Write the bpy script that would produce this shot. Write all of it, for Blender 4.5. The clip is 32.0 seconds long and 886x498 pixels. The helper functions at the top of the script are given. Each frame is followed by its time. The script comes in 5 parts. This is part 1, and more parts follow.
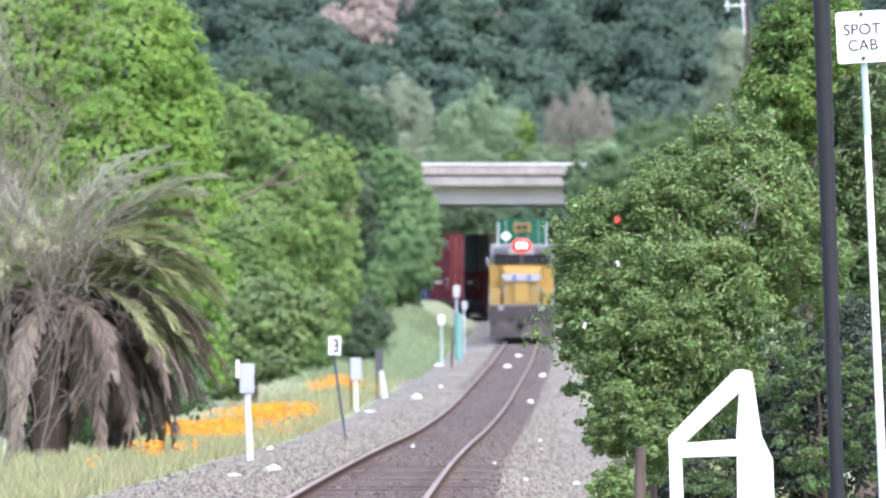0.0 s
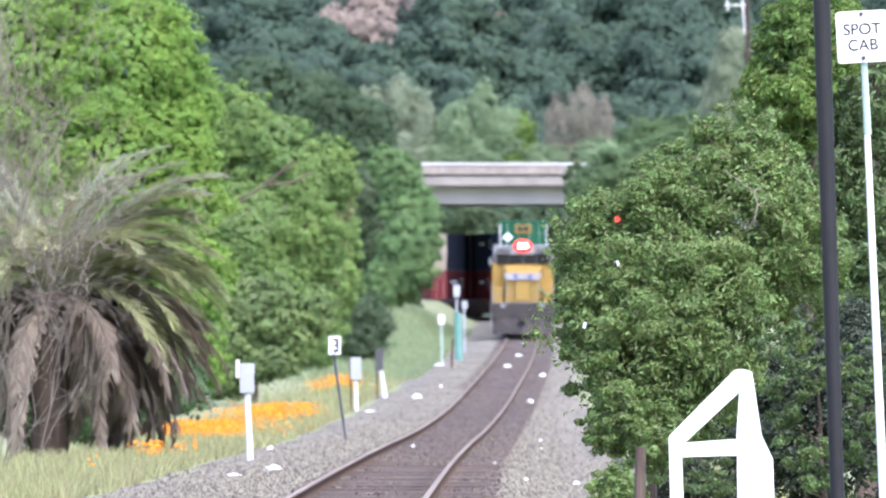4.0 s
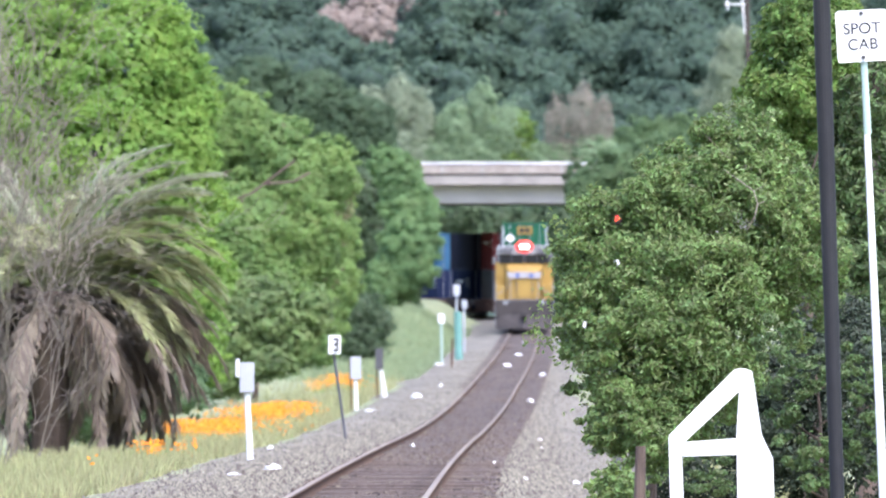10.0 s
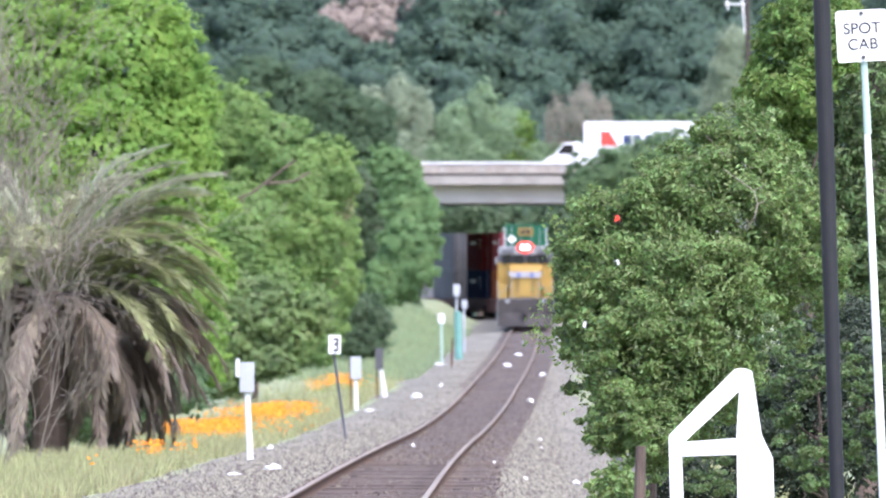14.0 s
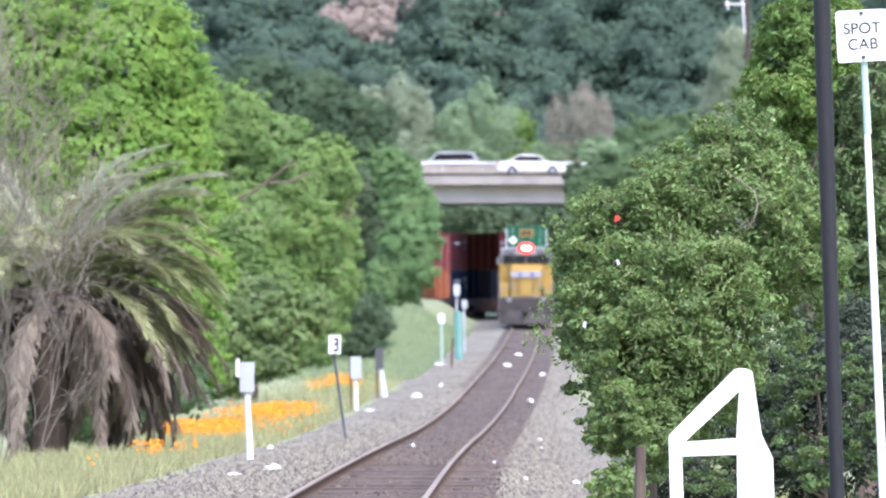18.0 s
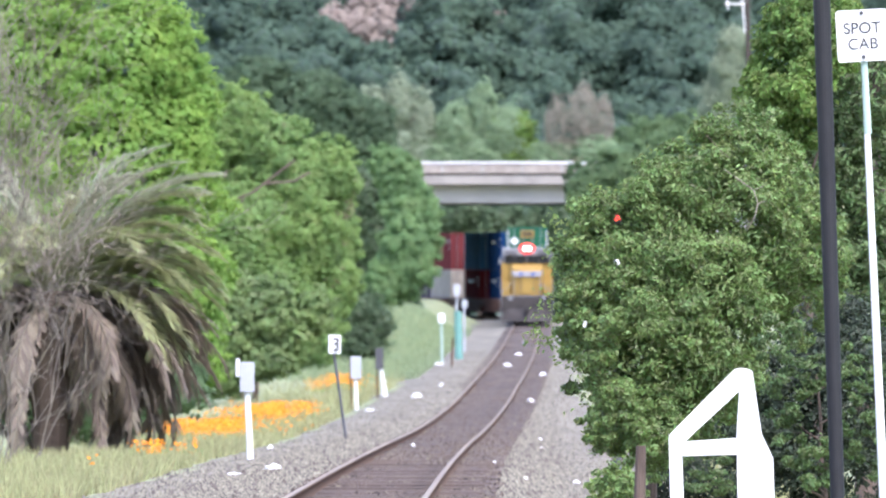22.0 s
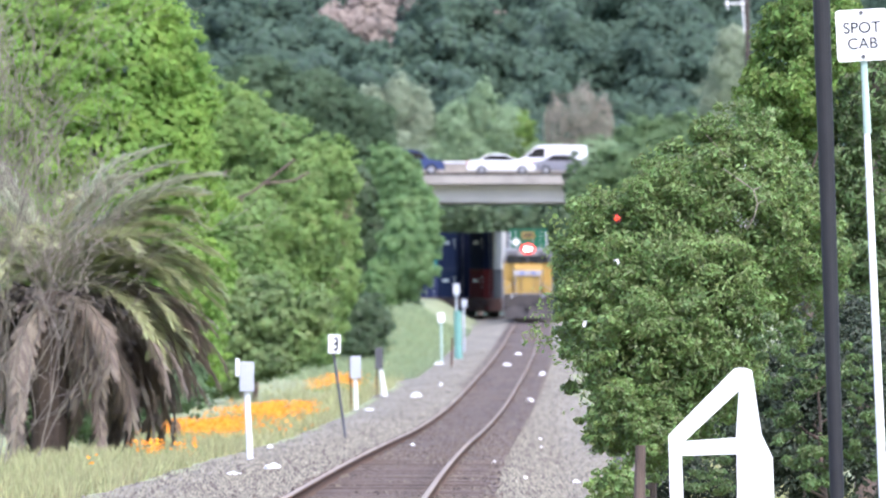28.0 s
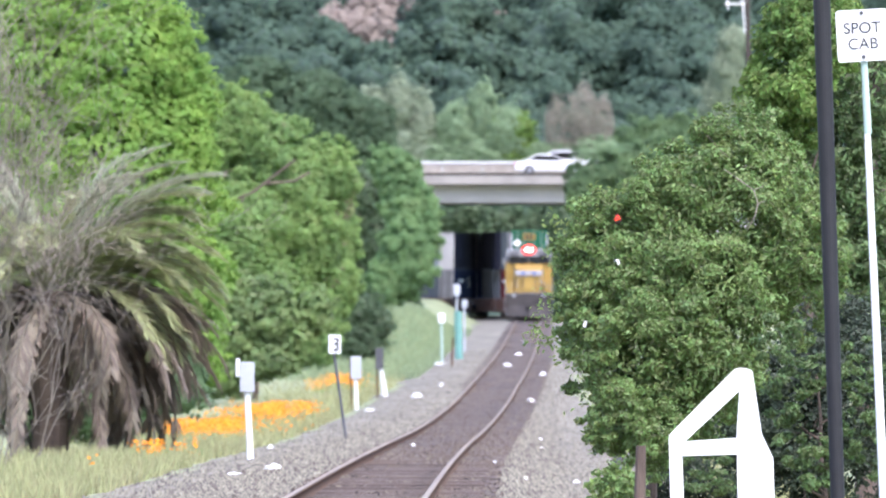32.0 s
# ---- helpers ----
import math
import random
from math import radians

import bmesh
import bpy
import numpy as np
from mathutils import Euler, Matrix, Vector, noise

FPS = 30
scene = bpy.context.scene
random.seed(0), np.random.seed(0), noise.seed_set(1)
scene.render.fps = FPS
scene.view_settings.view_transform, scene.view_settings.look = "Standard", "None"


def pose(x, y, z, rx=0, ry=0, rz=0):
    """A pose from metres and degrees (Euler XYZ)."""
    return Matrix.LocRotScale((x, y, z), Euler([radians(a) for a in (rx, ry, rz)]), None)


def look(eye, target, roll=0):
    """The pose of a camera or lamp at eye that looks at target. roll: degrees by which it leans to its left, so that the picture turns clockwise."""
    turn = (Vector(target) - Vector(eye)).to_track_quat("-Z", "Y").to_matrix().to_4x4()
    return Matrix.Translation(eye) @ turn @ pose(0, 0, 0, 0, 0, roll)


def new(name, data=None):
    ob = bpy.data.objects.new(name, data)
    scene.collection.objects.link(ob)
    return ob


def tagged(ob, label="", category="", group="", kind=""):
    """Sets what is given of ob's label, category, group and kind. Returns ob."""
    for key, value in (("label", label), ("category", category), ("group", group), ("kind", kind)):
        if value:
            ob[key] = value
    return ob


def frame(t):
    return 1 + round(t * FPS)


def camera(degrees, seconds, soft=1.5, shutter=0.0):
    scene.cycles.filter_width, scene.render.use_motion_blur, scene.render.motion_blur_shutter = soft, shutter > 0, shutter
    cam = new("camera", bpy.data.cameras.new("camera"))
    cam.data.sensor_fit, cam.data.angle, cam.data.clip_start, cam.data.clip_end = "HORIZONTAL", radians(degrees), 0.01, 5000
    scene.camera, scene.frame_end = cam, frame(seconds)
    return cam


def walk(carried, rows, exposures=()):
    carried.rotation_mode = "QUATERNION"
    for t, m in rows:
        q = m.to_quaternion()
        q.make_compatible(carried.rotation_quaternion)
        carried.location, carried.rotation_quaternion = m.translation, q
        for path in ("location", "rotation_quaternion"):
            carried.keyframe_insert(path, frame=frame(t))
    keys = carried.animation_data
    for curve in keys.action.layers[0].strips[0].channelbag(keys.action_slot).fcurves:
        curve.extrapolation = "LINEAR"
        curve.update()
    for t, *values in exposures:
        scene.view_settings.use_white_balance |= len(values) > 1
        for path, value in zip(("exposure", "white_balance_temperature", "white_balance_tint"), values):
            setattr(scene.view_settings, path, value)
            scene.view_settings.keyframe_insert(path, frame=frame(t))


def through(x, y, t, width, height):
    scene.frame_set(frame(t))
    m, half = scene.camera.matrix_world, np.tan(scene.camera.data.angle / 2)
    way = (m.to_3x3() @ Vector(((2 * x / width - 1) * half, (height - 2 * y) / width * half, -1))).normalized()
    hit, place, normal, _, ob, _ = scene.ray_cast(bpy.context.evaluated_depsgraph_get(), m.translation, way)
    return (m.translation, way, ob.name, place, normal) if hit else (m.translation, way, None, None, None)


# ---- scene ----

# ---- camera ----
# the plan: y runs away from the camera along the line, z = 0 is the near rail head
FOCAL = 44000.0
EYE_Z = 1.57
cam = camera(2.0418, 32.0, soft=2.0)
# a long lens focused on the sign and the bush
cam.data.dof.use_dof, cam.data.dof.focus_distance, cam.data.dof.aperture_fstop = True, 232.0, 21.0


def aim(dx=0.0, dy=0.0):
    """The standing camera's pose, nudged by a tiny swing."""
    return look((0, 0, EYE_Z), (dx / 100, 440, EYE_Z + 1.59 + dy / 100))


SWING = [(0.0, 0, 1.5), (0.5, 2.5, 2), (1.0, 4, 2.2), (1.5, 4, 3.4), (2.0, 3, 2.6), (2.5, 0.3, 2.5), (3.0, 0, 1.5), (5.5, -0.3, 1.0),
         (9.0, 0, 0), (14.0, 0, -0.4), (20.0, -0.3, -0.4), (20.5, -2, -1.5), (21.0, -0.6, -1), (21.5, -2, -1.3), (22.0, -0.3, -0.8),
         (25.0, 0, -1.3), (28.0, 0.3, -1.5), (32.0, -0.4, -1.0)]
walk(cam, [(t, aim(a, b)) for t, a, b in SWING], exposures=[(0.0, 1.69, 5720, 19), (32.0, 1.69, 5720, 19)])


def spot(x, y, s):
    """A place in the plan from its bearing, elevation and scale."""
    return Vector(((x - 784) / s, FOCAL / s, EYE_Z + (600 - y) / s))


# ---- light ----
SUN_EL, SUN_AZ = radians(60), radians(150)
world = bpy.data.worlds.new("overcast_sky")
scene.world = world
world.use_nodes = True
wn = world.node_tree.nodes
sky = wn.new("ShaderNodeTexSky")
sky.sky_type, sky.sun_disc, sky.sun_elevation, sky.sun_rotation = "NISHITA", False, SUN_EL, SUN_AZ
sky.air_density, sky.dust_density = 1.0, 4.0
world.node_tree.links.new(sky.outputs[0], wn["Background"].inputs[0])
wn["Background"].inputs[1].default_value = 0.15
sun = new("sun", bpy.data.lights.new("sun", "SUN"))
sun.data.energy, sun.data.angle, sun.data.color = 1.1, radians(45), (1.0, 0.96, 0.9)
sd = Vector((math.sin(SUN_AZ) * math.cos(SUN_EL), math.cos(SUN_AZ) * math.cos(SUN_EL), math.sin(SUN_EL)))
sun.matrix_world = look((0, 0, 60), Vector((0, 0, 60)) - sd)


# ---- materials ----
def mat(name, color, rough=0.7, metal=0.0, vary=0.25, scale=6.0, fine=60.0, bump=0.15, other=None, island=0.0, rand=0.0,
        spec=0.4, emit=0.0, stretch=None, glow=None):
    """A procedural surface: two scales of noise between two tones, fine relief, and variation by island or by object."""
    m = bpy.data.materials.new(name)
    m.use_nodes = True
    nt = m.node_tree
    n, l = nt.nodes, nt.links
    b = n["Principled BSDF"]
    b.inputs["Roughness"].default_value, b.inputs["Metallic"].default_value = rough, metal
    b.inputs["Specular IOR Level"].default_value = spec
    c0 = Vector(color)
    c1 = Vector(other) if other else c0 * (1 - vary)
    tc = n.new("ShaderNodeTexCoord")
    mp = n.new("ShaderNodeMapping")
    l.new(tc.outputs["Object"], mp.inputs[0])
    if stretch:
        mp.inputs["Scale"].default_value = stretch
    big, small = n.new("ShaderNodeTexNoise"), n.new("ShaderNodeTexNoise")
    big.inputs["Scale"].default_value, small.inputs["Scale"].default_value = scale, fine
    big.inputs["Detail"].default_value, small.inputs["Detail"].default_value = 4, 3
    l.new(mp.outputs[0], big.inputs[0])
    l.new(mp.outputs[0], small.inputs[0])
    add = n.new("ShaderNodeMath")
    add.operation = "MULTIPLY_ADD"
    l.new(small.outputs["Fac"], add.inputs[0])
    add.inputs[1].default_value = 0.5
    half = n.new("ShaderNodeMath")
    half.operation = "MULTIPLY_ADD"
    l.new(big.outputs["Fac"], half.inputs[0])
    half.inputs[1].default_value, half.inputs[2].default_value = 1.6, -0.55
    l.new(half.outputs[0], add.inputs[2])
    mix = n.new("ShaderNodeMix")
    mix.data_type = "RGBA"
    l.new(add.outputs[0], mix.inputs["Factor"])
    mix.inputs["A"].default_value, mix.inputs["B"].default_value = (*c0, 1), (*c1, 1)
    out = mix.outputs["Result"]
    if island or rand:
        if island:
            src = n.new("ShaderNodeNewGeometry").outputs["Random Per Island"]
        else:
            src = n.new("ShaderNodeObjectInfo").outputs["Random"]
        k = n.new("ShaderNodeMapRange")
        l.new(src, k.inputs[0])
        a = island or rand
        k.inputs["To Min"].default_value, k.inputs["To Max"].default_value = 1 - a, 1 + a
        hs = n.new("ShaderNodeHueSaturation")
        l.new(k.outputs[0], hs.inputs["Value"])
        hk = n.new("ShaderNodeMapRange")
        l.new(src, hk.inputs[0])
        hk.inputs["To Min"].default_value, hk.inputs["To Max"].default_value = 0.5 - a * 0.06, 0.5 + a * 0.06
        l.new(hk.outputs[0], hs.inputs["Hue"])
        l.new(out, hs.inputs["Color"])
        out = hs.outputs[0]
    l.new(out, b.inputs["Base Color"])
    if bump:
        bp = n.new("ShaderNodeBump")
        bp.inputs["Strength"].default_value, bp.inputs["Distance"].default_value = bump, 0.02
        l.new(small.outputs["Fac"], bp.inputs["Height"])
        l.new(bp.outputs[0], b.inputs["Normal"])
    if emit:
        b.inputs["Emission Color"].default_value = (*(glow or color), 1)
        b.inputs["Emission Strength"].default_value = emit
    return m


def leafmat(name, color, a=0.35, other=None, scale=0.6, through=0.42, rough=0.55):
    """Leaves: variation leaf by leaf, and some light passing through."""
    m = mat(name, color, rough=rough, vary=0.35, other=other, scale=scale, fine=8, bump=0, island=a, spec=0.35)
    n, l = m.node_tree.nodes, m.node_tree.links
    b, o = n["Principled BSDF"], n["Material Output"]
    src = b.inputs["Base Color"].links[0].from_socket
    tr = n.new("ShaderNodeBsdfTranslucent")
    l.new(src, tr.inputs[0])
    mx = n.new("ShaderNodeMixShader")
    mx.inputs[0].default_value = through
    l.new(b.outputs[0], mx.inputs[1])
    l.new(tr.outputs[0], mx.inputs[2])
    l.new(mx.outputs[0], o.inputs[0])
    return m


M_GRASS = mat("dry_grass_ground", (0.25, 0.25, 0.125), 0.9, vary=0.5, scale=0.22, fine=9, bump=0.4, other=(0.13, 0.18, 0.085))
M_GRAVEL = mat("grey_ballast", (0.218, 0.2, 0.148), 0.9, vary=0.5, scale=0.8, fine=16, bump=0.6, other=(0.076, 0.067, 0.05), stretch=(1, 0.07, 1))
M_BED = mat("brown_track_bed", (0.105, 0.076, 0.052), 0.9, scale=1.1, fine=12, bump=0.6, other=(0.036, 0.025, 0.02), stretch=(1, 0.03, 1))
M_TIE = mat("weathered_timber_tie", (0.13, 0.10, 0.078), 0.9, scale=3, fine=30, other=(0.06, 0.048, 0.043), rand=0.45, stretch=(1, 6, 6))
M_RAIL = mat("rusty_rail_side", (0.14, 0.09, 0.06), 0.9, spec=0.1, scale=4, fine=40, vary=0.4)
# worn head; its paler stretches are sky glint put into the colour
M_RAILTOP = mat("worn_rail_head_with_glint", (0.26, 0.225, 0.175), 0.8, 0.0, scale=0.02, fine=0.5, bump=0.0, other=(0.17, 0.13, 0.10))
M_CONC = mat("bridge_concrete", (0.37, 0.345, 0.305), 0.85, scale=0.6, fine=5, other=(0.22, 0.20, 0.185), bump=0.2)
M_CONC2 = mat("girder_concrete", (0.47, 0.45, 0.42), 0.85, scale=0.4, fine=6, other=(0.36, 0.345, 0.325), bump=0.2)
M_BARR = mat("pale_barrier_concrete", (0.45, 0.41, 0.335), 0.85, scale=0.9, fine=5, other=(0.24, 0.205, 0.17), bump=0.2, stretch=(1, 1, 0.5))
# near-black tone for the two painted shadow lines along the bridge
M_SHADOWLINE = mat("shadow_line_dark", (0.045, 0.038, 0.032), 0.9, scale=0.8, fine=6, vary=0.4, spec=0.1)
M_ASPH = mat("asphalt", (0.06, 0.06, 0.062), 0.9, scale=1, fine=30, vary=0.3)
M_BARK = mat("grey_brown_bark", (0.16, 0.12, 0.09), 0.9, scale=4, fine=30, other=(0.07, 0.05, 0.04), bump=0.6, stretch=(2, 2, 0.4))
M_TWIG = mat("bare_twig_bark", (0.29, 0.25, 0.20), 0.9, scale=2, fine=20, other=(0.18, 0.15, 0.12), island=0.3)
M_WHITE = mat("white_paint", (0.82, 0.82, 0.80), 0.5, vary=0.1, scale=6, fine=50, bump=0.05)
M_BLACK = mat("black_painted_steel", (0.018, 0.018, 0.02), 0.6, vary=0.3, scale=5, fine=40)
M_GREY = mat("grey_painted_steel", (0.45, 0.47, 0.5), 0.5, vary=0.2, scale=5, fine=40)
M_SAGEP = mat("pale_green_paint", (0.45, 0.58, 0.5), 0.6, vary=0.2)
M_DGREY = mat("dark_grey_paint", (0.1, 0.1, 0.11), 0.6, vary=0.3, scale=5, fine=40)
L_BANKGRASS = leafmat("bank_grass_blades", (0.34, 0.39, 0.21), 0.25, other=(0.19, 0.26, 0.125), scale=0.25)
M_POPPY = leafmat("orange_poppy_petals", (0.8, 0.24, 0.008), 0.2, other=(0.8, 0.31, 0.012))
L_BRIGHT = leafmat("bright_spring_leaves", (0.28, 0.415, 0.075), 0.16, other=(0.165, 0.30, 0.068), scale=0.8, through=0.55, rough=0.7)
L_MID = leafmat("mid_green_leaves", (0.268, 0.382, 0.104), 0.18, other=(0.172, 0.278, 0.10), scale=0.7, through=0.55, rough=0.7)
# bluer than L_MID, with distance haze put into the leaf colour
L_HAZY = leafmat("hazy_green_leaves", (0.24, 0.36, 0.14), 0.14, other=(0.15, 0.26, 0.112), scale=0.5, through=0.55, rough=0.75)
L_BANK = leafmat("dull_green_leaves", (0.19, 0.275, 0.118), 0.16, other=(0.11, 0.18, 0.085), scale=0.5, through=0.5, rough=0.75)
# darker than L_MID: shade under the crowns put into the leaf colour
L_LOWSHADE = leafmat("shade_toned_lower_leaves", (0.235, 0.325, 0.10), 0.25, other=(0.12, 0.175, 0.072), scale=0.8, through=0.45)
L_DARK = leafmat("dark_oak_leaves", (0.105, 0.155, 0.07), 0.25, other=(0.064, 0.102, 0.048))
L_HILL = leafmat("hillside_oak_leaves", (0.078, 0.125, 0.074), 0.14, other=(0.046, 0.080, 0.056), scale=0.12, through=0.3, rough=0.9)
# hill ground, and the dark crown cores that paint shade between leaves
M_SCRUB = mat("hill_scrub_and_crown_core", (0.050, 0.082, 0.052), 0.9, scale=0.1, fine=1.5, other=(0.034, 0.058, 0.042))
# grey-green far leaves, made paler to carry the haze in their colour
L_SAGE = leafmat("haze_paled_willow_leaves", (0.32, 0.375, 0.255), 0.08, other=(0.255, 0.315, 0.205), through=0.5, rough=0.9)
# the wide leaf-by-leaf spread of tone stands in for glints
L_BUSH = leafmat("glossy_broad_leaves", (0.215, 0.295, 0.085), 0.5, other=(0.115, 0.172, 0.055), scale=1.2, rough=0.4)
# a darker copy of L_BUSH, with shade put into the leaf colour
L_DEEP = leafmat("painted_shade_bush_leaves", (0.155, 0.225, 0.072), 0.45, other=(0.08, 0.12, 0.044), scale=1.2, rough=0.45)
# for the weeds, and for bush sprays that paint leaf glints
L_WEED = leafmat("bright_weed_and_glint_leaves", (0.33, 0.43, 0.12), 0.35, other=(0.2, 0.3, 0.08), through=0.5)
# near-black leaves: deep shade inside the bush, put into the colour
L_SHADE = leafmat("painted_deep_shade_leaves", (0.05, 0.07, 0.036), 0.4, other=(0.03, 0.042, 0.024), scale=1.2, through=0.25)
L_OLIVE = leafmat("yellow_green_leaves", (0.205, 0.31, 0.058), 0.35, other=(0.10, 0.17, 0.04), scale=0.9)
L_PALM = leafmat("olive_palm_leaflets", (0.44, 0.455, 0.235), 0.3, other=(0.28, 0.315, 0.145), through=0.42)
L_PLUME = leafmat("pale_palm_leaflets", (0.42, 0.43, 0.30), 0.25, other=(0.30, 0.325, 0.20), through=0.45)
L_DEAD = leafmat("dead_palm_leaflets", (0.34, 0.28, 0.215), 0.32, other=(0.19, 0.152, 0.115), through=0.3)
L_GRASS = leafmat("meadow_grass_blades", (0.50, 0.455, 0.235), 0.3, other=(0.22, 0.25, 0.10), scale=0.5)


# ---- mesh helpers ----
def mesh_of(bm, name, material, smooth=False):
    me = bpy.data.meshes.new(name)
    bm.to_mesh(me)
    bm.free()
    for m in (material if isinstance(material, (list, tuple)) else [material]):
        me.materials.append(m)
    if smooth:
        for p in me.polygons:
            p.use_smooth = True
    return me


def part(name, bm, material, parent=None, label="", smooth=False):
    """Links a bmesh (or a mesh) as one mesh object under a thing or a part."""
    me = bm if isinstance(bm, bpy.types.Mesh) else mesh_of(bm, name, material, smooth)
    ob = new(name, me)
    ob.parent = parent
    if label:
        ob["label"] = label
    return ob


def thing(name, label, category, at=(0, 0, 0), group="", kind="", m=None):
    ob = new(name)
    ob.matrix_basis = m if m is not None else Matrix.Translation(at)
    return tagged(ob, label, category, group, kind)


def raw(name, verts, faces, material, parent=None, label="", smooth=False):
    """A mesh from numpy arrays of points and faces (all faces with as many corners)."""
    verts, faces = np.asarray(verts, dtype=np.float32), np.asarray(faces, dtype=np.int32)
    me = bpy.data.meshes.new(name)
    me.vertices.add(len(verts))
    me.vertices.foreach_set("co", verts.ravel())
    k = faces.shape[1]
    me.loops.add(faces.size)
    me.loops.foreach_set("vertex_index", faces.ravel())
    me.polygons.add(len(faces))
    me.polygons.foreach_set("loop_start", np.arange(0, faces.size, k, dtype=np.int32))
    me.polygons.foreach_set("loop_total", np.full(len(faces), k, dtype=np.int32))
    if smooth:
        me.polygons.foreach_set("use_smooth", np.ones(len(faces), dtype=bool))
    me.update(calc_edges=True)
    me.materials.append(material)
    ob = new(name, me)
    ob.parent = parent
    if label:
        ob["label"] = label
    return ob


def box(bm, x0, x1, y0, y1, z0, z1, bevel=0.0, m=None, idx=0):
    """Adds a box, with its edges softened, to a bmesh."""
    r = bmesh.ops.create_cube(bm, size=1)
    vs = r["verts"]
    t = Matrix.Translation(((x0 + x1) / 2, (y0 + y1) / 2, (z0 + z1) / 2)) @ Matrix.Diagonal((x1 - x0, y1 - y0, z1 - z0, 1))
    bmesh.ops.transform(bm, matrix=(m @ t) if m is not None else t, verts=vs)
    fs = {f for v in vs for f in v.link_faces}
    for f in fs:
        f.material_index = idx
    if bevel:
        bmesh.ops.bevel(bm, geom=list({e for v in vs for e in v.link_edges}), offset=bevel, segments=2, affect="EDGES", profile=0.7)
    return vs


def tube(bm, a, b, r0, r1=None, seg=10):
    """Adds a tapered round bar from a to b."""
    a, b = Vector(a), Vector(b)
    d = b - a
    r = bmesh.ops.create_cone(bm, cap_ends=True, segments=seg, radius1=r0, radius2=r0 if r1 is None else r1, depth=d.length)
    bmesh.ops.transform(bm, matrix=Matrix.Translation((a + b) / 2) @ d.to_track_quat("Z", "Y").to_matrix().to_4x4(), verts=r["verts"])
    return r["verts"]


def prism(bm, outline, y0, y1, idx=0):
    """Adds a plate: an outline in x and z, from y0 to y1."""
    front = [bm.verts.new((x, y0, z)) for x, z in outline]
    back = [bm.verts.new((x, y1, z)) for x, z in outline]
    fs = [bm.faces.new(front), bm.faces.new(back[::-1])]
    for i in range(len(front)):
        j = (i + 1) % len(front)
        fs.append(bm.faces.new((front[j], front[i], back[i], back[j])))
    for f in fs:
        f.material_index = idx
    bmesh.ops.recalc_face_normals(bm, faces=fs)
    return front + back


def cube_part(name, b, material, parent, bevel=0.01, label=""):
    bm = bmesh.new()
    box(bm, *b, bevel=bevel)
    return part(name, bm, material, parent, label)


# ---- foliage ----
def leaves(rng, pts, outward, size, slim=0.55, droop=0.0, jitter=0.5):
    """Folded leaf blades at the points: four corners each, turned about at random but leaning outward."""
    n = len(pts)
    nrm = outward * 0.9 + rng.normal(0, jitter, (n, 3)) + np.array([0, -0.2, 0.35])
    nrm /= np.linalg.norm(nrm, axis=1)[:, None] + 1e-9
    d = rng.normal(0, 1, (n, 3))
    d[:, 2] -= droop
    d -= nrm * (d * nrm).sum(1)[:, None]
    d /= np.linalg.norm(d, axis=1)[:, None] + 1e-9
    w = np.cross(nrm, d)
    s = size * rng.uniform(0.6, 1.35, n)[:, None]
    a, c = pts - d * s * 0.5, pts + d * s * 0.5
    lift = nrm * s * 0.12
    b, e = pts + w * s * slim * 0.5 + lift, pts - w * s * slim * 0.5 + lift
    v = np.stack([a, b, c, e], 1).reshape(-1, 3)
    i = np.arange(n)[:, None] * 4
    f = np.concatenate([i + [0, 1, 2], i + [0, 2, 3]], 0)
    return v, f


def crown_points(rng, lobes, n, clump=0.0, shell=0.55, even=0.1, puff=1.0):
    """Points on uneven clumps that cover the lobes (x, y, z, rx, ry, rz)."""
    lobes = np.array(lobes, dtype=float)
    area = (lobes[:, 3] * lobes[:, 5]) ** 1.0
    per = np.maximum(1, (n * area / area.sum()).astype(int))
    ps, os_ = [], []
    for (x, y, z, rx, ry, rz), k in zip(lobes, per):
        u = rng.normal(0, 1, (k, 3))
        u /= np.linalg.norm(u, axis=1)[:, None]
        way = u
        if clump:
            c = rng.normal(0, 1, (max(6, int(clump)), 3))
            c /= np.linalg.norm(c, axis=1)[:, None]
            c *= rng.uniform(0.55, 1.1, len(c))[:, None]
            pick = rng.integers(0, len(c), k)
            r = puff * rng.uniform(0.13, 0.30, len(c))[pick] * rng.uniform(0.2, 1.1, k) ** 0.6
            q = c[pick] + u * r[:, None] * np.array([1.15, 1.15, 0.7])
            w = rng.normal(0, 1, (k, 3))
            w /= np.linalg.norm(w, axis=1)[:, None]
            flat = (rng.uniform(0, 1, k) < even)[:, None]
            q = np.where(flat, w * rng.uniform(0.5, 0.95, k)[:, None], q)
            way = np.where(flat, w, 0.7 * u + 0.5 * q)
        else:
            q = u * (shell + (1 - shell) * rng.uniform(0, 1, k) ** 0.6)[:, None]
        ps.append(np.array([x, y, z]) + q * np.array([rx, ry, rz]))
        os_.append(way)
    return np.concatenate(ps), np.concatenate(os_)


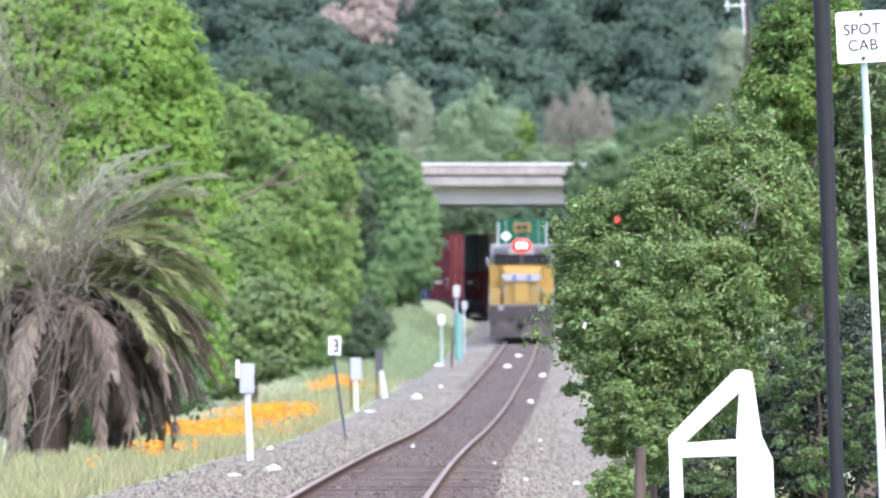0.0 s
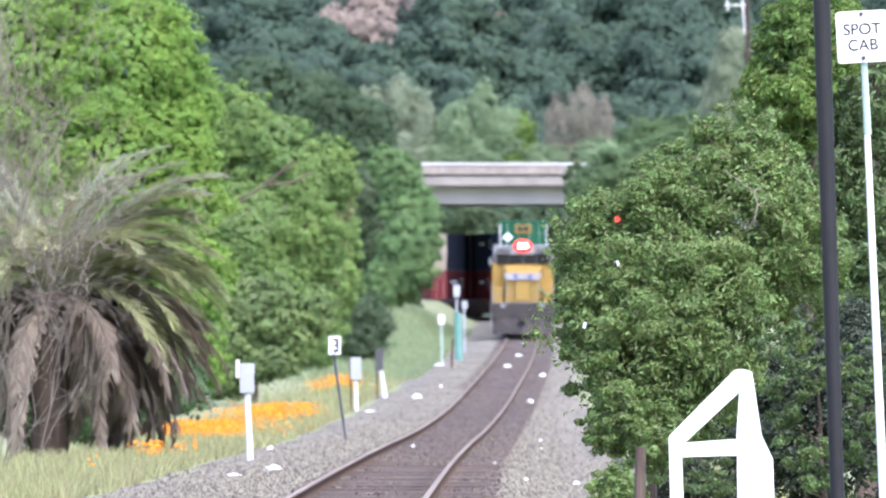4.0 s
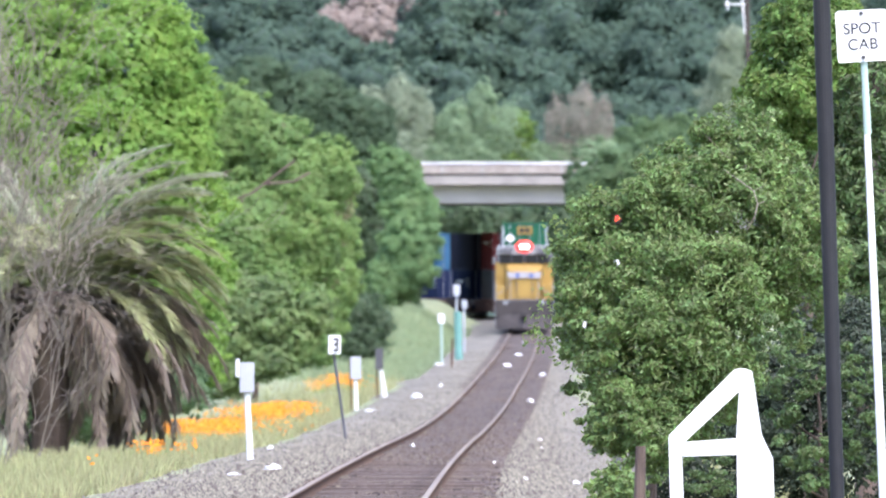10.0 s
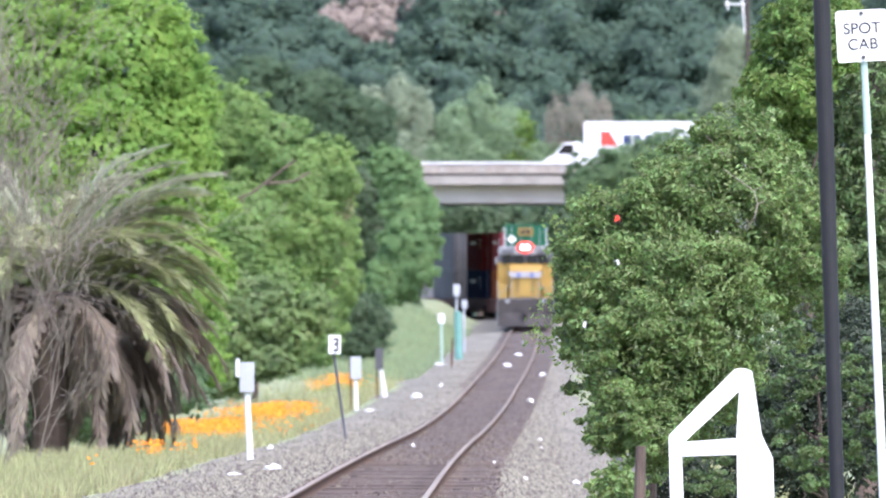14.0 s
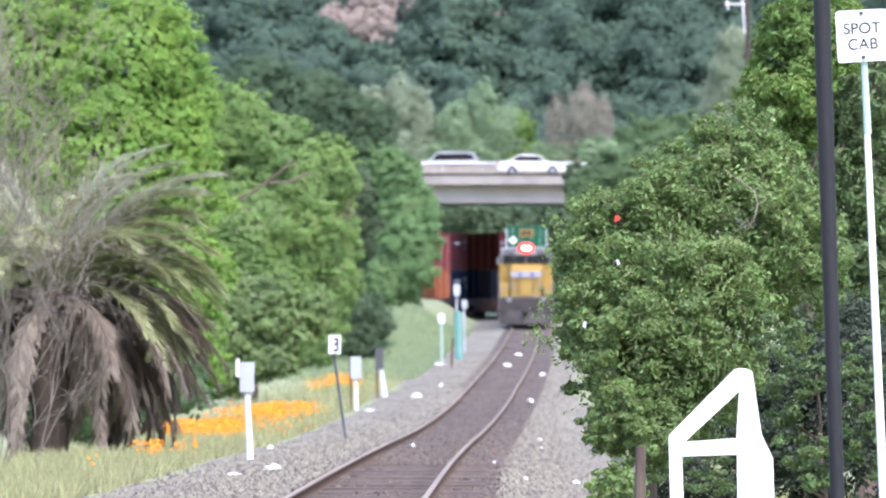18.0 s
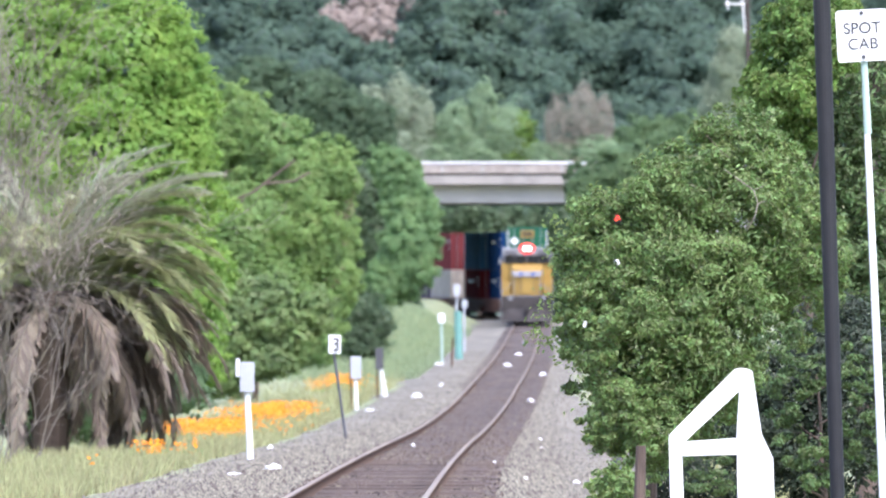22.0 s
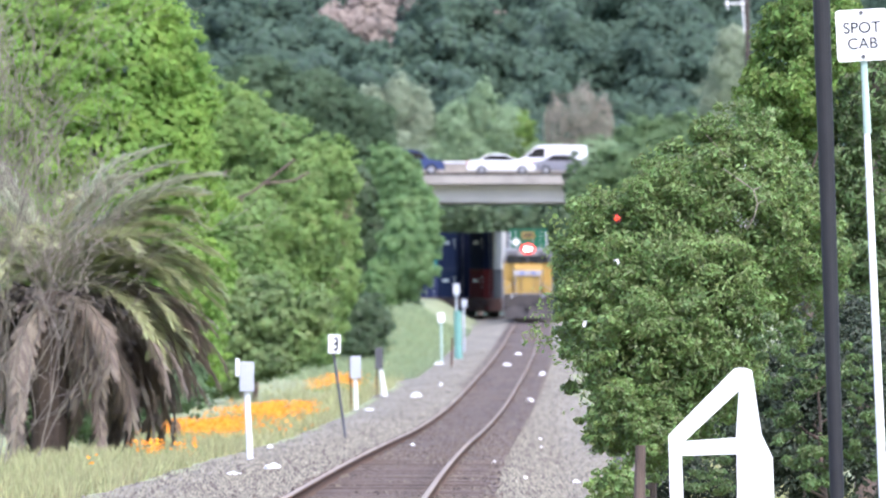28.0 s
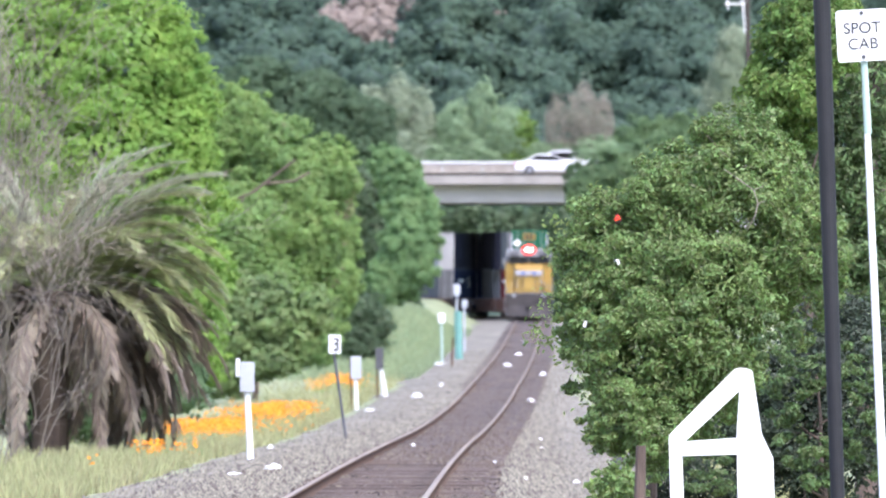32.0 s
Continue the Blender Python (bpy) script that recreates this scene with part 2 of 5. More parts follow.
def limbs(bm, rng, base, top, r, spread, n=7, depth=1):
    """A tapered, slightly bent trunk with limbs that fork."""
    base, top = Vector(base), Vector(top)
    k = 5
    pts = [base.lerp(top, i / k) + Vector((rng.normal(0, spread * 0.04), rng.normal(0, spread * 0.04), 0)) * (i > 0) for i in range(k + 1)]
    for i in range(k):
        tube(bm, pts[i], pts[i + 1], r * (1 - 0.16 * i), r * (1 - 0.16 * (i + 1)), 8)
    for j in range(n):
        f = rng.uniform(0.3, 0.95)
        p = pts[0].lerp(pts[-1], f)
        a = rng.uniform(0, 6.28)
        d = Vector((math.cos(a), math.sin(a) * 0.7, rng.uniform(0.25, 0.9))) * spread * rng.uniform(0.5, 0.95)
        mid = p + d * 0.5 + Vector((0, 0, rng.normal(0, spread * 0.06)))
        rr = r * 0.38 * (1.1 - f * 0.5)
        tube(bm, p, mid, rr, rr * 0.7, 6)
        tube(bm, mid, p + d, rr * 0.7, rr * 0.25, 6)
        if depth:
            for _ in range(2):
                e = mid + Vector((rng.normal(0, 1), rng.normal(0, 0.6), rng.uniform(0.1, 1))) * spread * 0.28
                tube(bm, mid, e, rr * 0.45, rr * 0.15, 5)


def tree(name, label, category, base, lobes, n, leaf, material, seed, clump=14, trunk=0.2, slim=0.55, droop=0.0, group="", more=None, even=0.1, jitter=0.5, puff=1.0, fill=0):
    """A tree or shrub: a trunk with limbs, and a crown of many leaves. Lobes are set out from its base."""
    rng = np.random.default_rng(seed)
    t = thing(name, label, category, base, group)
    zs = [lb[2] for lb in lobes]
    mid = np.average(np.array(lobes)[:, :3], axis=0)
    bm = bmesh.new()
    limbs(bm, rng, (0, 0, -0.1), (mid[0] * 0.6, max(0.0, mid[1]) + 0.4, 0.5 * (max(zs) + mid[2])), trunk, max(lb[3] for lb in lobes) * 1.1, 9)
    part("trunk", bm, M_BARK, t)
    p, o = crown_points(rng, lobes, n, clump, even=even, puff=puff)
    p[:, 2] = np.maximum(p[:, 2], 0.05)
    v, f = leaves(rng, p, o, leaf, slim, droop, jitter)
    if fill:
        p, o = crown_points(rng, [(x, y, z, rx * 0.84, ry * 0.84, rz * 0.84) for x, y, z, rx, ry, rz in lobes], fill, 0, shell=0.8)
        p[:, 2] = np.maximum(p[:, 2], 0.05)
        v2, f2 = leaves(rng, p, o, leaf * 1.6, 0.7, droop, 0.3)
        v, f = np.concatenate([v, v2]), np.concatenate([f, f2 + len(v)])
    raw("crown", v, f, material, t)
    if more:
        p, o = crown_points(rng, more[0], more[1], clump)
        v, f = leaves(rng, p, o, more[2], slim, droop)
        raw("new_growth", v, f, more[3], t)["kind"] = "stuff"
    return t


def lobes_at(s, centre, items):
    """Lobes in metres from (bearing, elevation, half width, half height) at one scale, about a base point."""
    out = []
    for it in items:
        x, y, w, h = it[:4]
        off = it[4] if len(it) > 4 else 0.0
        p = spot(x, y, s)
        out.append((p.x - centre.x, off, p.z - centre.z, w / s, min(w, h) / s * 0.9 + 0.2, h / s))
    return out


# ---- the line ----
BEND, RADIUS = 1690.0, 680.0


# heading to the right (m per m) and grade at distances along the line; straight between them
HEADING = ((0, 0.003), (300, 0.003), (650, 0.0062), (850, 0.0062), (1200, 0.0042), (5000, 0.0042))
GRADE = ((0, -0.0011), (500, -0.0011), (740, 0.0036), (1160, 0.0036), (1240, 0.0029), (5000, 0.0029))


def slope_at(table, d):
    for (a, p), (b, q) in zip(table, table[1:]):
        if d < b:
            return p + (q - p) * (d - a) / (b - a)
    return table[-1][1]


def summed(table, start, value):
    """The running sum of a table of slopes, every 5 m, with a known value at the start."""
    out, v = [0.0] * 1000, value
    for k in range(start // 5, 1000):
        out[k] = v
        v += 5 * slope_at(table, 5 * k + 2.5)
    v = value
    for k in range(start // 5, -1, -1):
        out[k] = v
        v -= 5 * slope_at(table, 5 * k - 2.5)
    return out


SIDEWAYS, CLIMB = summed(HEADING, 255, -0.99), summed(GRADE, 500, -0.40)


def between(values, d):
    k = max(0, min(998, int(d // 5)))
    return values[k] + (values[k + 1] - values[k]) * (d / 5 - k)


def track_x(d):
    return between(SIDEWAYS, d)


def rail_z(d):
    """Rail height: falling gently at first, then a long climb."""
    return between(CLIMB, d)


X_BEND = track_x(BEND)


def path_xy(u):
    """The line's centre at u metres along it, and its heading to the right of straight ahead."""
    if u <= BEND:
        return track_x(u), u, slope_at(HEADING, max(u, 0))
    a = (u - BEND) / RADIUS
    h = 0.0042
    x = RADIUS * (math.cos(a) - 1) + math.sin(a) * RADIUS * h
    return X_BEND + x, BEND + RADIUS * math.sin(a), h - a


def on_line(u, side=0.0, up=0.0):
    x, y, h = path_xy(u)
    return Vector((x + side * math.cos(h), y - side * math.sin(h), rail_z(y) + up))


def ride(u, half):
    """The pose of a car centred at u, riding on two trucks half metres fore and aft."""
    a, b = on_line(u - half), on_line(u + half)
    y = (b - a).normalized()
    x = y.cross(Vector((0, 0, 1))).normalized()
    z = x.cross(y)
    m = Matrix((x, y, z)).transposed().to_4x4()
    m.translation = (a + b) / 2
    return m


def smooth(a, b, v):
    t = min(1.0, max(0.0, (v - a) / (b - a)))
    return t * t * (3 - 2 * t)


def ground_z(t, d):
    """Ground height t metres beside the line's tangent at distance d."""
    z = rail_z(min(d, 1850))
    far = smooth(775, 800, d)
    if -0.84 - 0.36 * far < t < 1.5:
        h = -0.132 - 0.035 * (1 - smooth(350, 480, d)) + 0.05 * noise.noise(Vector((t * 0.9, d * 0.11, 5)))
    elif t < 0:
        # the left shoulder is heaped up to the rail, but not far off
        h = -0.035 - 0.1 * far - 0.09 * smooth(1.5, 2.6, -t) - 0.14 * smooth(2.6, 4.2, -t) + 0.02 * noise.noise(Vector((t * 1.3, d * 0.09, 8)))
        h += 1.5 * smooth(950, 1250, d) * smooth(3.2, 6.5, -t)
    else:
        h = -0.165 - 0.335 * smooth(1.5, 2.8, t)
        h += 1.0 * smooth(4.5, 12, t) * smooth(900, 1500, d)
    h += 0.10 * noise.noise(Vector((t * 0.25, d * 0.03, 0))) * smooth(3, 6, abs(t))
    hill = max(0.0, d - 2330)
    h += 0.125 * hill * smooth(0, 160, hill) * (1 if d < 2950 else 1) if d < 2950 else 0.125 * 620 + 0.03 * (d - 2950)
    if d > 2330:
        h += 5 * noise.noise(Vector((t * 0.012, d * 0.01, 3))) * smooth(2330, 2500, d)
    return z + h


def build_ground():
    ts = list(np.arange(-9, 10.01, 0.3)) + [-0.83, -0.85, -1.19, -1.21, 1.49, 1.51, -1.65, -2.25, 2.25, -3.15]
    step, v = 0.5, 10.0
    while v < 2600:
        v += step
        step *= 1.22
        ts += [v, -v + 1]
    ts = sorted(set(round(float(t), 3) for t in ts))
    ds = list(np.arange(-60, 230, 30.0)) + list(np.arange(230, 1000, 5.0)) + list(np.arange(1000, 1860, 12.0)) + list(np.arange(1860, 3000, 30.0)) + list(np.arange(3000, 4951, 150.0))
    nt = len(ts)
    verts = [(t + track_x(min(d, BEND)), d, ground_z(t, d)) for d in ds for t in ts]
    faces, mats = [], []
    for j in range(len(ds) - 1):
        w = 1.1 * noise.noise(Vector((0, ds[j] * 0.02, 7)))
        for i in range(nt - 1):
            faces.append((j * nt + i, j * nt + i + 1, (j + 1) * nt + i + 1, (j + 1) * nt + i))
            c = (ts[i] + ts[i + 1]) / 2
            left = -3.45 - 0.4 * w
            edge = -0.84 - 0.36 * smooth(775, 800, ds[j])
            mats.append(3 if ds[j] > 2200 else 1 if edge < c < 1.5 else (2 if left < c < 4.3 - 1.7 * smooth(690, 800, ds[j]) + 0.4 * w else 0))
    ob = raw("ground", verts, faces, M_GRASS)
    ob.data.materials.append(M_BED)
    ob.data.materials.append(M_GRAVEL)
    ob.data.materials.append(M_SCRUB)
    ob.data.polygons.foreach_set("material_index", np.array(mats, dtype=np.int32))
    ob.data.update()
    tagged(ob, "grassy ground with a grey ballast strip along the line", "ground", kind="structure")


def sweep(profile, us, idx_top=None):
    """A rail section (side, up) swept along the line."""
    n = len(profile)
    verts, faces = [], []
    for u in us:
        verts += [on_line(u, a, b) for a, b in profile]
    for j in range(len(us) - 1):
        for i in range(n):
            k = (i + 1) % n
            faces.append((j * n + i, j * n + k, (j + 1) * n + k, (j + 1) * n + i))
    return verts, faces


def build_track():
    t = thing("railway_track", "single railway track with rusty rails on timber ties", "railway track", kind="structure")
    us = list(np.arange(-50, 150, 25.0)) + list(np.arange(150, 700, 10.0)) + list(np.arange(700, 1640, 40.0)) + list(np.arange(1640, 2300, 10.0))
    for side in (-0.7525, 0.7525):
        foot = [(side - 0.07, -0.17), (side + 0.07, -0.17), (side + 0.07, -0.155), (side + 0.012, -0.13), (side + 0.012, -0.04), (side + 0.036, -0.035),
                (side + 0.036, -0.012), (side - 0.036, -0.012), (side - 0.036, -0.035), (side - 0.012, -0.04), (side - 0.012, -0.13), (side - 0.07, -0.155)]
        r = raw("rail", *sweep(foot, us), M_RAIL, t)
        head = [(side - 0.034, -0.012), (side + 0.034, -0.012), (side + 0.031, 0.0), (side - 0.031, 0.0)]
        raw("running_surface", *sweep(head, us), M_RAILTOP, r, "polished steel rail head")
    return t


def build_ties(t):
    rng = np.random.default_rng(5)
    bm = bmesh.new()
    box(bm, -1.3, 1.3, -0.115, 0.115, -0.30, -0.148, bevel=0.012)
    me = mesh_of(bm, "tie", M_TIE)
    us = np.arange(236, 1900, 0.53)
    for u in us[:300]:
        ob = new("tie", me)
        ob.parent = t
        x, y, h = path_xy(float(u))
        ob.matrix_basis = Matrix.Translation(on_line(float(u), rng.normal(0, 0.03), rng.normal(0, 0.008))) @ Matrix.Rotation(-h + rng.normal(0, 0.012), 4, "Z")
    v0 = np.array([(-1.3, -0.115, -0.3), (1.3, -0.115, -0.3), (1.3, 0.115, -0.3), (-1.3, 0.115, -0.3), (-1.3, -0.115, -0.155), (1.3, -0.115, -0.155), (1.3, 0.115, -0.155), (-1.3, 0.115, -0.155)])
    f0 = np.array([(4, 5, 6, 7), (0, 1, 5, 4), (1, 2, 6, 5), (3, 0, 4, 7)])
    vs, fs = [], []
    for k, u in enumerate(np.concatenate([us[300:], np.arange(-50, 235.8, 0.53)])):
        x, y, h = path_xy(float(u))
        c, s = math.cos(-h), math.sin(-h)
        p = on_line(float(u), rng.normal(0, 0.03), rng.normal(0, 0.008))
        vs.append(np.stack([v0[:, 0] * c - v0[:, 1] * s + p.x, v0[:, 0] * s + v0[:, 1] * c + p.y, v0[:, 2] + p.z], 1))
        fs.append(f0 + 8 * k)
    ob = raw("joined_ties", np.concatenate(vs), np.concatenate(fs), M_TIE, t)
    ob["kind"] = "stuff"


# ---- the road bridge ----
ROAD_Z, NEAR_D = 12.95, 1725.0


def build_bridge():
    b = thing("road_bridge", "grey concrete freeway overpass with pale barrier over the railway", "bridge", (0, NEAR_D, 0), kind="structure")
    bm = bmesh.new()
    box(bm, -14, 22, 0, 36, 12.22, ROAD_Z - 0.02)
    part("deck_slab", bm, M_CONC, b)
    # added dark strip: the shadow line over the girder, put into colour
    bm = bmesh.new()
    box(bm, -14, 22, -0.2, 0.3, 12.18, 12.26)
    part("lower_shadow_strip", bm, M_SHADOWLINE, b, "dark strip painted as the shadow line below the edge panels")
    # added dark strip: the shadow line under the barrier, put into colour
    bm = bmesh.new()
    box(bm, -14, 22, -0.16, -0.01, ROAD_Z - 0.06, ROAD_Z + 0.09, bevel=0.02)
    part("upper_shadow_strip", bm, M_SHADOWLINE, b, "dark strip painted as the shadow line below the barrier")
    bm = bmesh.new()
    box(bm, -14, 22, 17.72, 18.18, ROAD_Z + 0.86, ROAD_Z + 1.0, bevel=0.03)
    part("barrier_cap", bm, M_WHITE, b, "whitish barrier cap")
    for k, y in enumerate((0.9, 6.5, 12.5, 18.5, 25.0, 29.8, 34.4)):
        bm = bmesh.new()
        box(bm, -12, 20, y, y + 1.2, 10.98, 12.2, bevel=0.05)
        part("girder", bm, M_CONC2, b)
    for x0, x1 in ((-14.0, -8.2), (16.0, 22.0)):
        bm = bmesh.new()
        box(bm, x0, x1, 0.6, 35.6, 2.0, 12.2, bevel=0.08)
        part("abutment", bm, M_CONC2, b)
    x = -14.0
    while x < 22:
        bm = bmesh.new()
        prism(bm, [(x + 0.02, ROAD_Z), (x + 2.78, ROAD_Z), (x + 2.78, ROAD_Z + 0.86), (x + 0.02, ROAD_Z + 0.86)], 17.8, 18.1)
        part("median_barrier_panel", bm, M_BARR, b)
        bm = bmesh.new()
        prism(bm, [(x + 0.015, ROAD_Z - 0.70), (x + 2.785, ROAD_Z - 0.70), (x + 2.785, ROAD_Z - 0.06), (x + 0.015, ROAD_Z - 0.06)], -0.12, -0.003)
        part("edge_panel", bm, M_CONC, b)
        bm = bmesh.new()
        box(bm, x + 2.68, x + 2.80, 17.72, 17.8, ROAD_Z, ROAD_Z + 0.75, bevel=0.01)
        part("barrier_post", bm, M_CONC2, b)
        x += 2.8
    for x0, x1 in ((-1000, -14.01), (22.01, 1000)):
        bm = bmesh.new()
        z0, z1 = 0.5, ROAD_Z - 0.02
        v = [bm.verts.new(p) for p in ((x0, NEAR_D - 12, z0), (x1, NEAR_D - 12, z0), (x1, NEAR_D + 48, z0), (x0, NEAR_D + 48, z0), (x0, NEAR_D, z1), (x1, NEAR_D, z1), (x1, NEAR_D + 36, z1), (x0, NEAR_D + 36, z1))]
        for q in ((0, 1, 5, 4), (1, 2, 6, 5), (2, 3, 7, 6), (3, 0, 4, 7), (4, 5, 6, 7)):
            bm.faces.new([v[i] for i in q])
        tagged(part("road_embankment", bm, M_GRASS), "grassy earth embankment that carries the freeway", "embankment", kind="structure")
    bm = bmesh.new()
    box(bm, -1000, 1000, NEAR_D + 0.5, NEAR_D + 35.6, ROAD_Z - 0.016, ROAD_Z)
    tagged(part("road", bm, M_ASPH), "grey asphalt freeway carried over the railway", "road", kind="structure")


# ---- the train ----
CONT = {}


def paint(name, c):
    # each paint is scaled down, putting the shade on the train into its colour
    c = tuple((0.8 if name in ("cream", "pale", "red") else 0.3 if name == "blue" else 0.45 if name in ("sky", "grey") else 0.85) * v for v in c)
    if name not in CONT:
        CONT[name] = mat(name + "_container_paint", c, 0.95, vary=0.35, scale=0.7, fine=9, bump=0.08, spec=0.05)
    return CONT[name]


PAINT = {"green": (0.036, 0.15, 0.085), "red": (0.27, 0.065, 0.07), "maroon": (0.18, 0.03, 0.035), "beige": (0.55, 0.48, 0.38), "navy": (0.03, 0.042, 0.10),
         "teal": (0.03, 0.17, 0.17), "orange": (0.40, 0.13, 0.06), "sky": (0.14, 0.36, 0.62), "grey": (0.36, 0.37, 0.39), "cream": (0.62, 0.57, 0.5),
         "blue": (0.04, 0.14, 0.42), "black": (0.045, 0.045, 0.07), "pale": (0.58, 0.58, 0.56)}
M_BOGIE = mat("dirty_running_gear", (0.055, 0.05, 0.048), 0.85, vary=0.4, scale=2, fine=20)
M_WELL = mat("well_car_paint", (0.12, 0.06, 0.046), 0.7, vary=0.4, scale=1, fine=10)
M_STEEL = mat("galvanised_rods", (0.4, 0.41, 0.42), 0.45, 0.7, vary=0.2, scale=3, fine=30)
WORDS = {"navy", "red", "blue", "maroon"}
MESHES = {}


def cmesh(key, make, material):
    if key not in MESHES:
        bm = bmesh.new()
        make(bm)
        MESHES[key] = mesh_of(bm, key.split("|")[0], material)
    return MESHES[key]


def shell(bm, length):
    """Corrugated walls between corner posts, a ribbed roof and a floor."""
    hw, h, y0, y1 = 1.219, 2.896, -length / 2, length / 2
    n = int((length - 0.4) / 0.14)
    for sx in (-1, 1):
        a = []
        for i in range(n + 1):
            y = y0 + 0.2 + (length - 0.4) * i / n
            x = sx * (hw - (0.036 if (i // 2) % 2 else 0.0) - 0.01)
            a.append((bm.verts.new((x, y, 0.16)), bm.verts.new((x, y, h - 0.12))))
        for p, q in zip(a, a[1:]):
            bm.faces.new((p[0], q[0], q[1], p[1]))
        box(bm, sx * hw - 0.06 * (sx > 0), sx * hw + 0.06 * (sx < 0), y0, y1, 0.0, 0.17)
        box(bm, sx * hw - 0.06 * (sx > 0), sx * hw + 0.06 * (sx < 0), y0, y1, h - 0.13, h)
        for yy in (y0, y1 - 0.2):
            box(bm, sx * hw - 0.14 * (sx > 0), sx * hw + 0.14 * (sx < 0), yy, yy + 0.2, 0.17, h - 0.13)
    box(bm, -hw + 0.06, hw - 0.06, y0 + 0.05, y1 - 0.05, h - 0.06, h - 0.03)
    box(bm, -hw + 0.06, hw - 0.06, y0 + 0.05, y1 - 0.05, 0.05, 0.16)
    box(bm, -hw + 0.14, hw - 0.14, y1 - 0.08, y1 - 0.02, 0.17, h - 0.13)
    for z0, z1 in ((0.0, 0.17), (h - 0.13, h)):
        box(bm, -hw + 0.06, hw - 0.06, y0, y0 + 0.1, z0, z1)


def container(color, length, label, emblem=None):
    t = thing("shipping_container", label, "container", group="containers on the train")
    m = paint(color, PAINT[color])
    part("body", cmesh("body|%s%d" % (color, length), lambda b: shell(b, length), m), None, t)
    for sx in (-1, 1):
        d = part("door", cmesh("door|%s%d%d" % (color, sx, length), lambda b: [box(b, min(0.01 * sx, 1.075 * sx), max(0.01 * sx, 1.075 * sx), -length / 2 + 0.03, -length / 2 + 0.07, 0.18, 2.75, 0.012)]
                                     + [box(b, min(0.06 * sx, 1.02 * sx), max(0.06 * sx, 1.02 * sx), -length / 2 + 0.02, -length / 2 + 0.035, z, z + 0.3, 0.005) for z in (0.32, 0.84, 1.36, 1.88, 2.36)], m), None, t)
        for x in (0.28, 0.8):
            part("lock_rod", cmesh("lock_rod|%d%d%d" % (sx, x * 100, length), lambda b: tube(b, (sx * x, -length / 2 - 0.01, 0.1), (sx * x, -length / 2 - 0.01, 2.8), 0.02, seg=6), M_STEEL), None, d, "galvanised lock rod")
    if color in WORDS:
        for x0, x1, z0, z1 in ((-length / 2 + 0.9, -length / 2 + 2.6, 2.26, 2.34), (-length / 2 + 0.9, -length / 2 + 2.2, 1.96, 2.03), (-length / 2 + 0.9, -length / 2 + 2.0, 1.68, 1.74), (-1.2, 3.2, 2.0, 2.18)):
            part("lettering_bar", cmesh("lettering_bar|%d%d%d" % (x0 * 10, z0 * 100, length), lambda b: box(b, -1.225, -1.213, x0, x1, z0, z1), M_WHITE), None, t, "white lettering block")
    return t


def well_car(seed):
    t = thing("well_car", "rusty brown well wagon that carries containers on the track", "rail wagon", group="wagons of the train")
    for sx in (-1, 1):
        part("side_sill", cmesh("side_sill|%d" % sx, lambda b: [box(b, min(sx * 1.3, sx * 1.42), max(sx * 1.3, sx * 1.42), -8.6, 8.6, 0.32, 1.25, 0.03)]
             + [box(b, min(sx * 1.42, sx * 1.47), max(sx * 1.42, sx * 1.47), y, y + 0.1, 0.35, 1.22) for y in np.arange(-8.4, 8.5, 1.2)], M_WELL), None, t)
    for sy in (-1, 1):
        part("end_platform", cmesh("end_platform|%d" % sy, lambda b: [box(b, -1.42, 1.42, min(sy * 8.6, sy * 10.2), max(sy * 8.6, sy * 10.2), 0.75, 1.2, 0.03), box(b, -0.25, 0.25, min(sy * 10.2, sy * 10.75), max(sy * 10.2, sy * 10.75), 0.72, 1.0, 0.03)], M_WELL), None, t)
        bg = part("bogie", cmesh("bogie|%d" % sy, lambda b: [box(b, sx * 1.0 - 0.09, sx * 1.0 + 0.09, sy * 9.0 - 1.2, sy * 9.0 + 1.2, 0.34, 0.66, 0.05) for sx in (-1, 1)] + [box(b, -1.0, 1.0, sy * 9.0 - 0.2, sy * 9.0 + 0.2, 0.4, 0.75, 0.03)], M_BOGIE), None, t, "grimy steel bogie")
        for dy in (-0.88, 0.88):
            for sx in (-1, 1):
                part("wheel", cmesh("wheel|%d%d%d" % (sx, sy, dy * 10), lambda b: tube(b, (sx * 0.68, sy * 9.0 + dy, 0.42), (sx * 0.82, sy * 9.0 + dy, 0.42), 0.42, seg=18), M_BOGIE), None, bg)
    part("well_floor", cmesh("well_floor|", lambda b: box(b, -1.3, 1.3, -8.6, 8.6, 0.30, 0.36), M_WELL), None, t)
    return t


# upper and lower box of each wagon, counted from the locomotive
LOAD = [("green", "grey"), ("navy", "black"), ("maroon", "navy"), ("grey", "maroon"), ("black", "grey"), ("black", "navy"), ("pale", "grey"), ("navy", "red"),
        ("navy", "navy"), ("teal", "navy"), ("blue", "blue"), ("sky", "maroon"), ("red", "cream"), (None, "black"), ("red", "navy"), ("red", "orange"),
        ("maroon", "navy"), ("grey", "grey"), ("red", "grey"), ("black", "navy"), ("sky", "navy"), ("navy", "orange"), ("navy", "maroon"), ("black", "maroon"),
        ("beige", "red"), ("grey", "red"), ("red", "red"), ("maroon", "navy"), ("black", "grey"), ("navy", "grey")]
WORD = {"green": "dark green", "red": "red", "maroon": "maroon", "beige": "weathered beige", "navy": "navy blue", "teal": "teal", "orange": "orange red", "sky": "light blue",
        "grey": "grey", "cream": "cream", "blue": "blue", "black": "near-black", "pale": "pale grey"}
NOSE_0, SPEED, LOCO_LEN, PITCH = 1178.0, 13.72, 22.6, 21.6
train = []


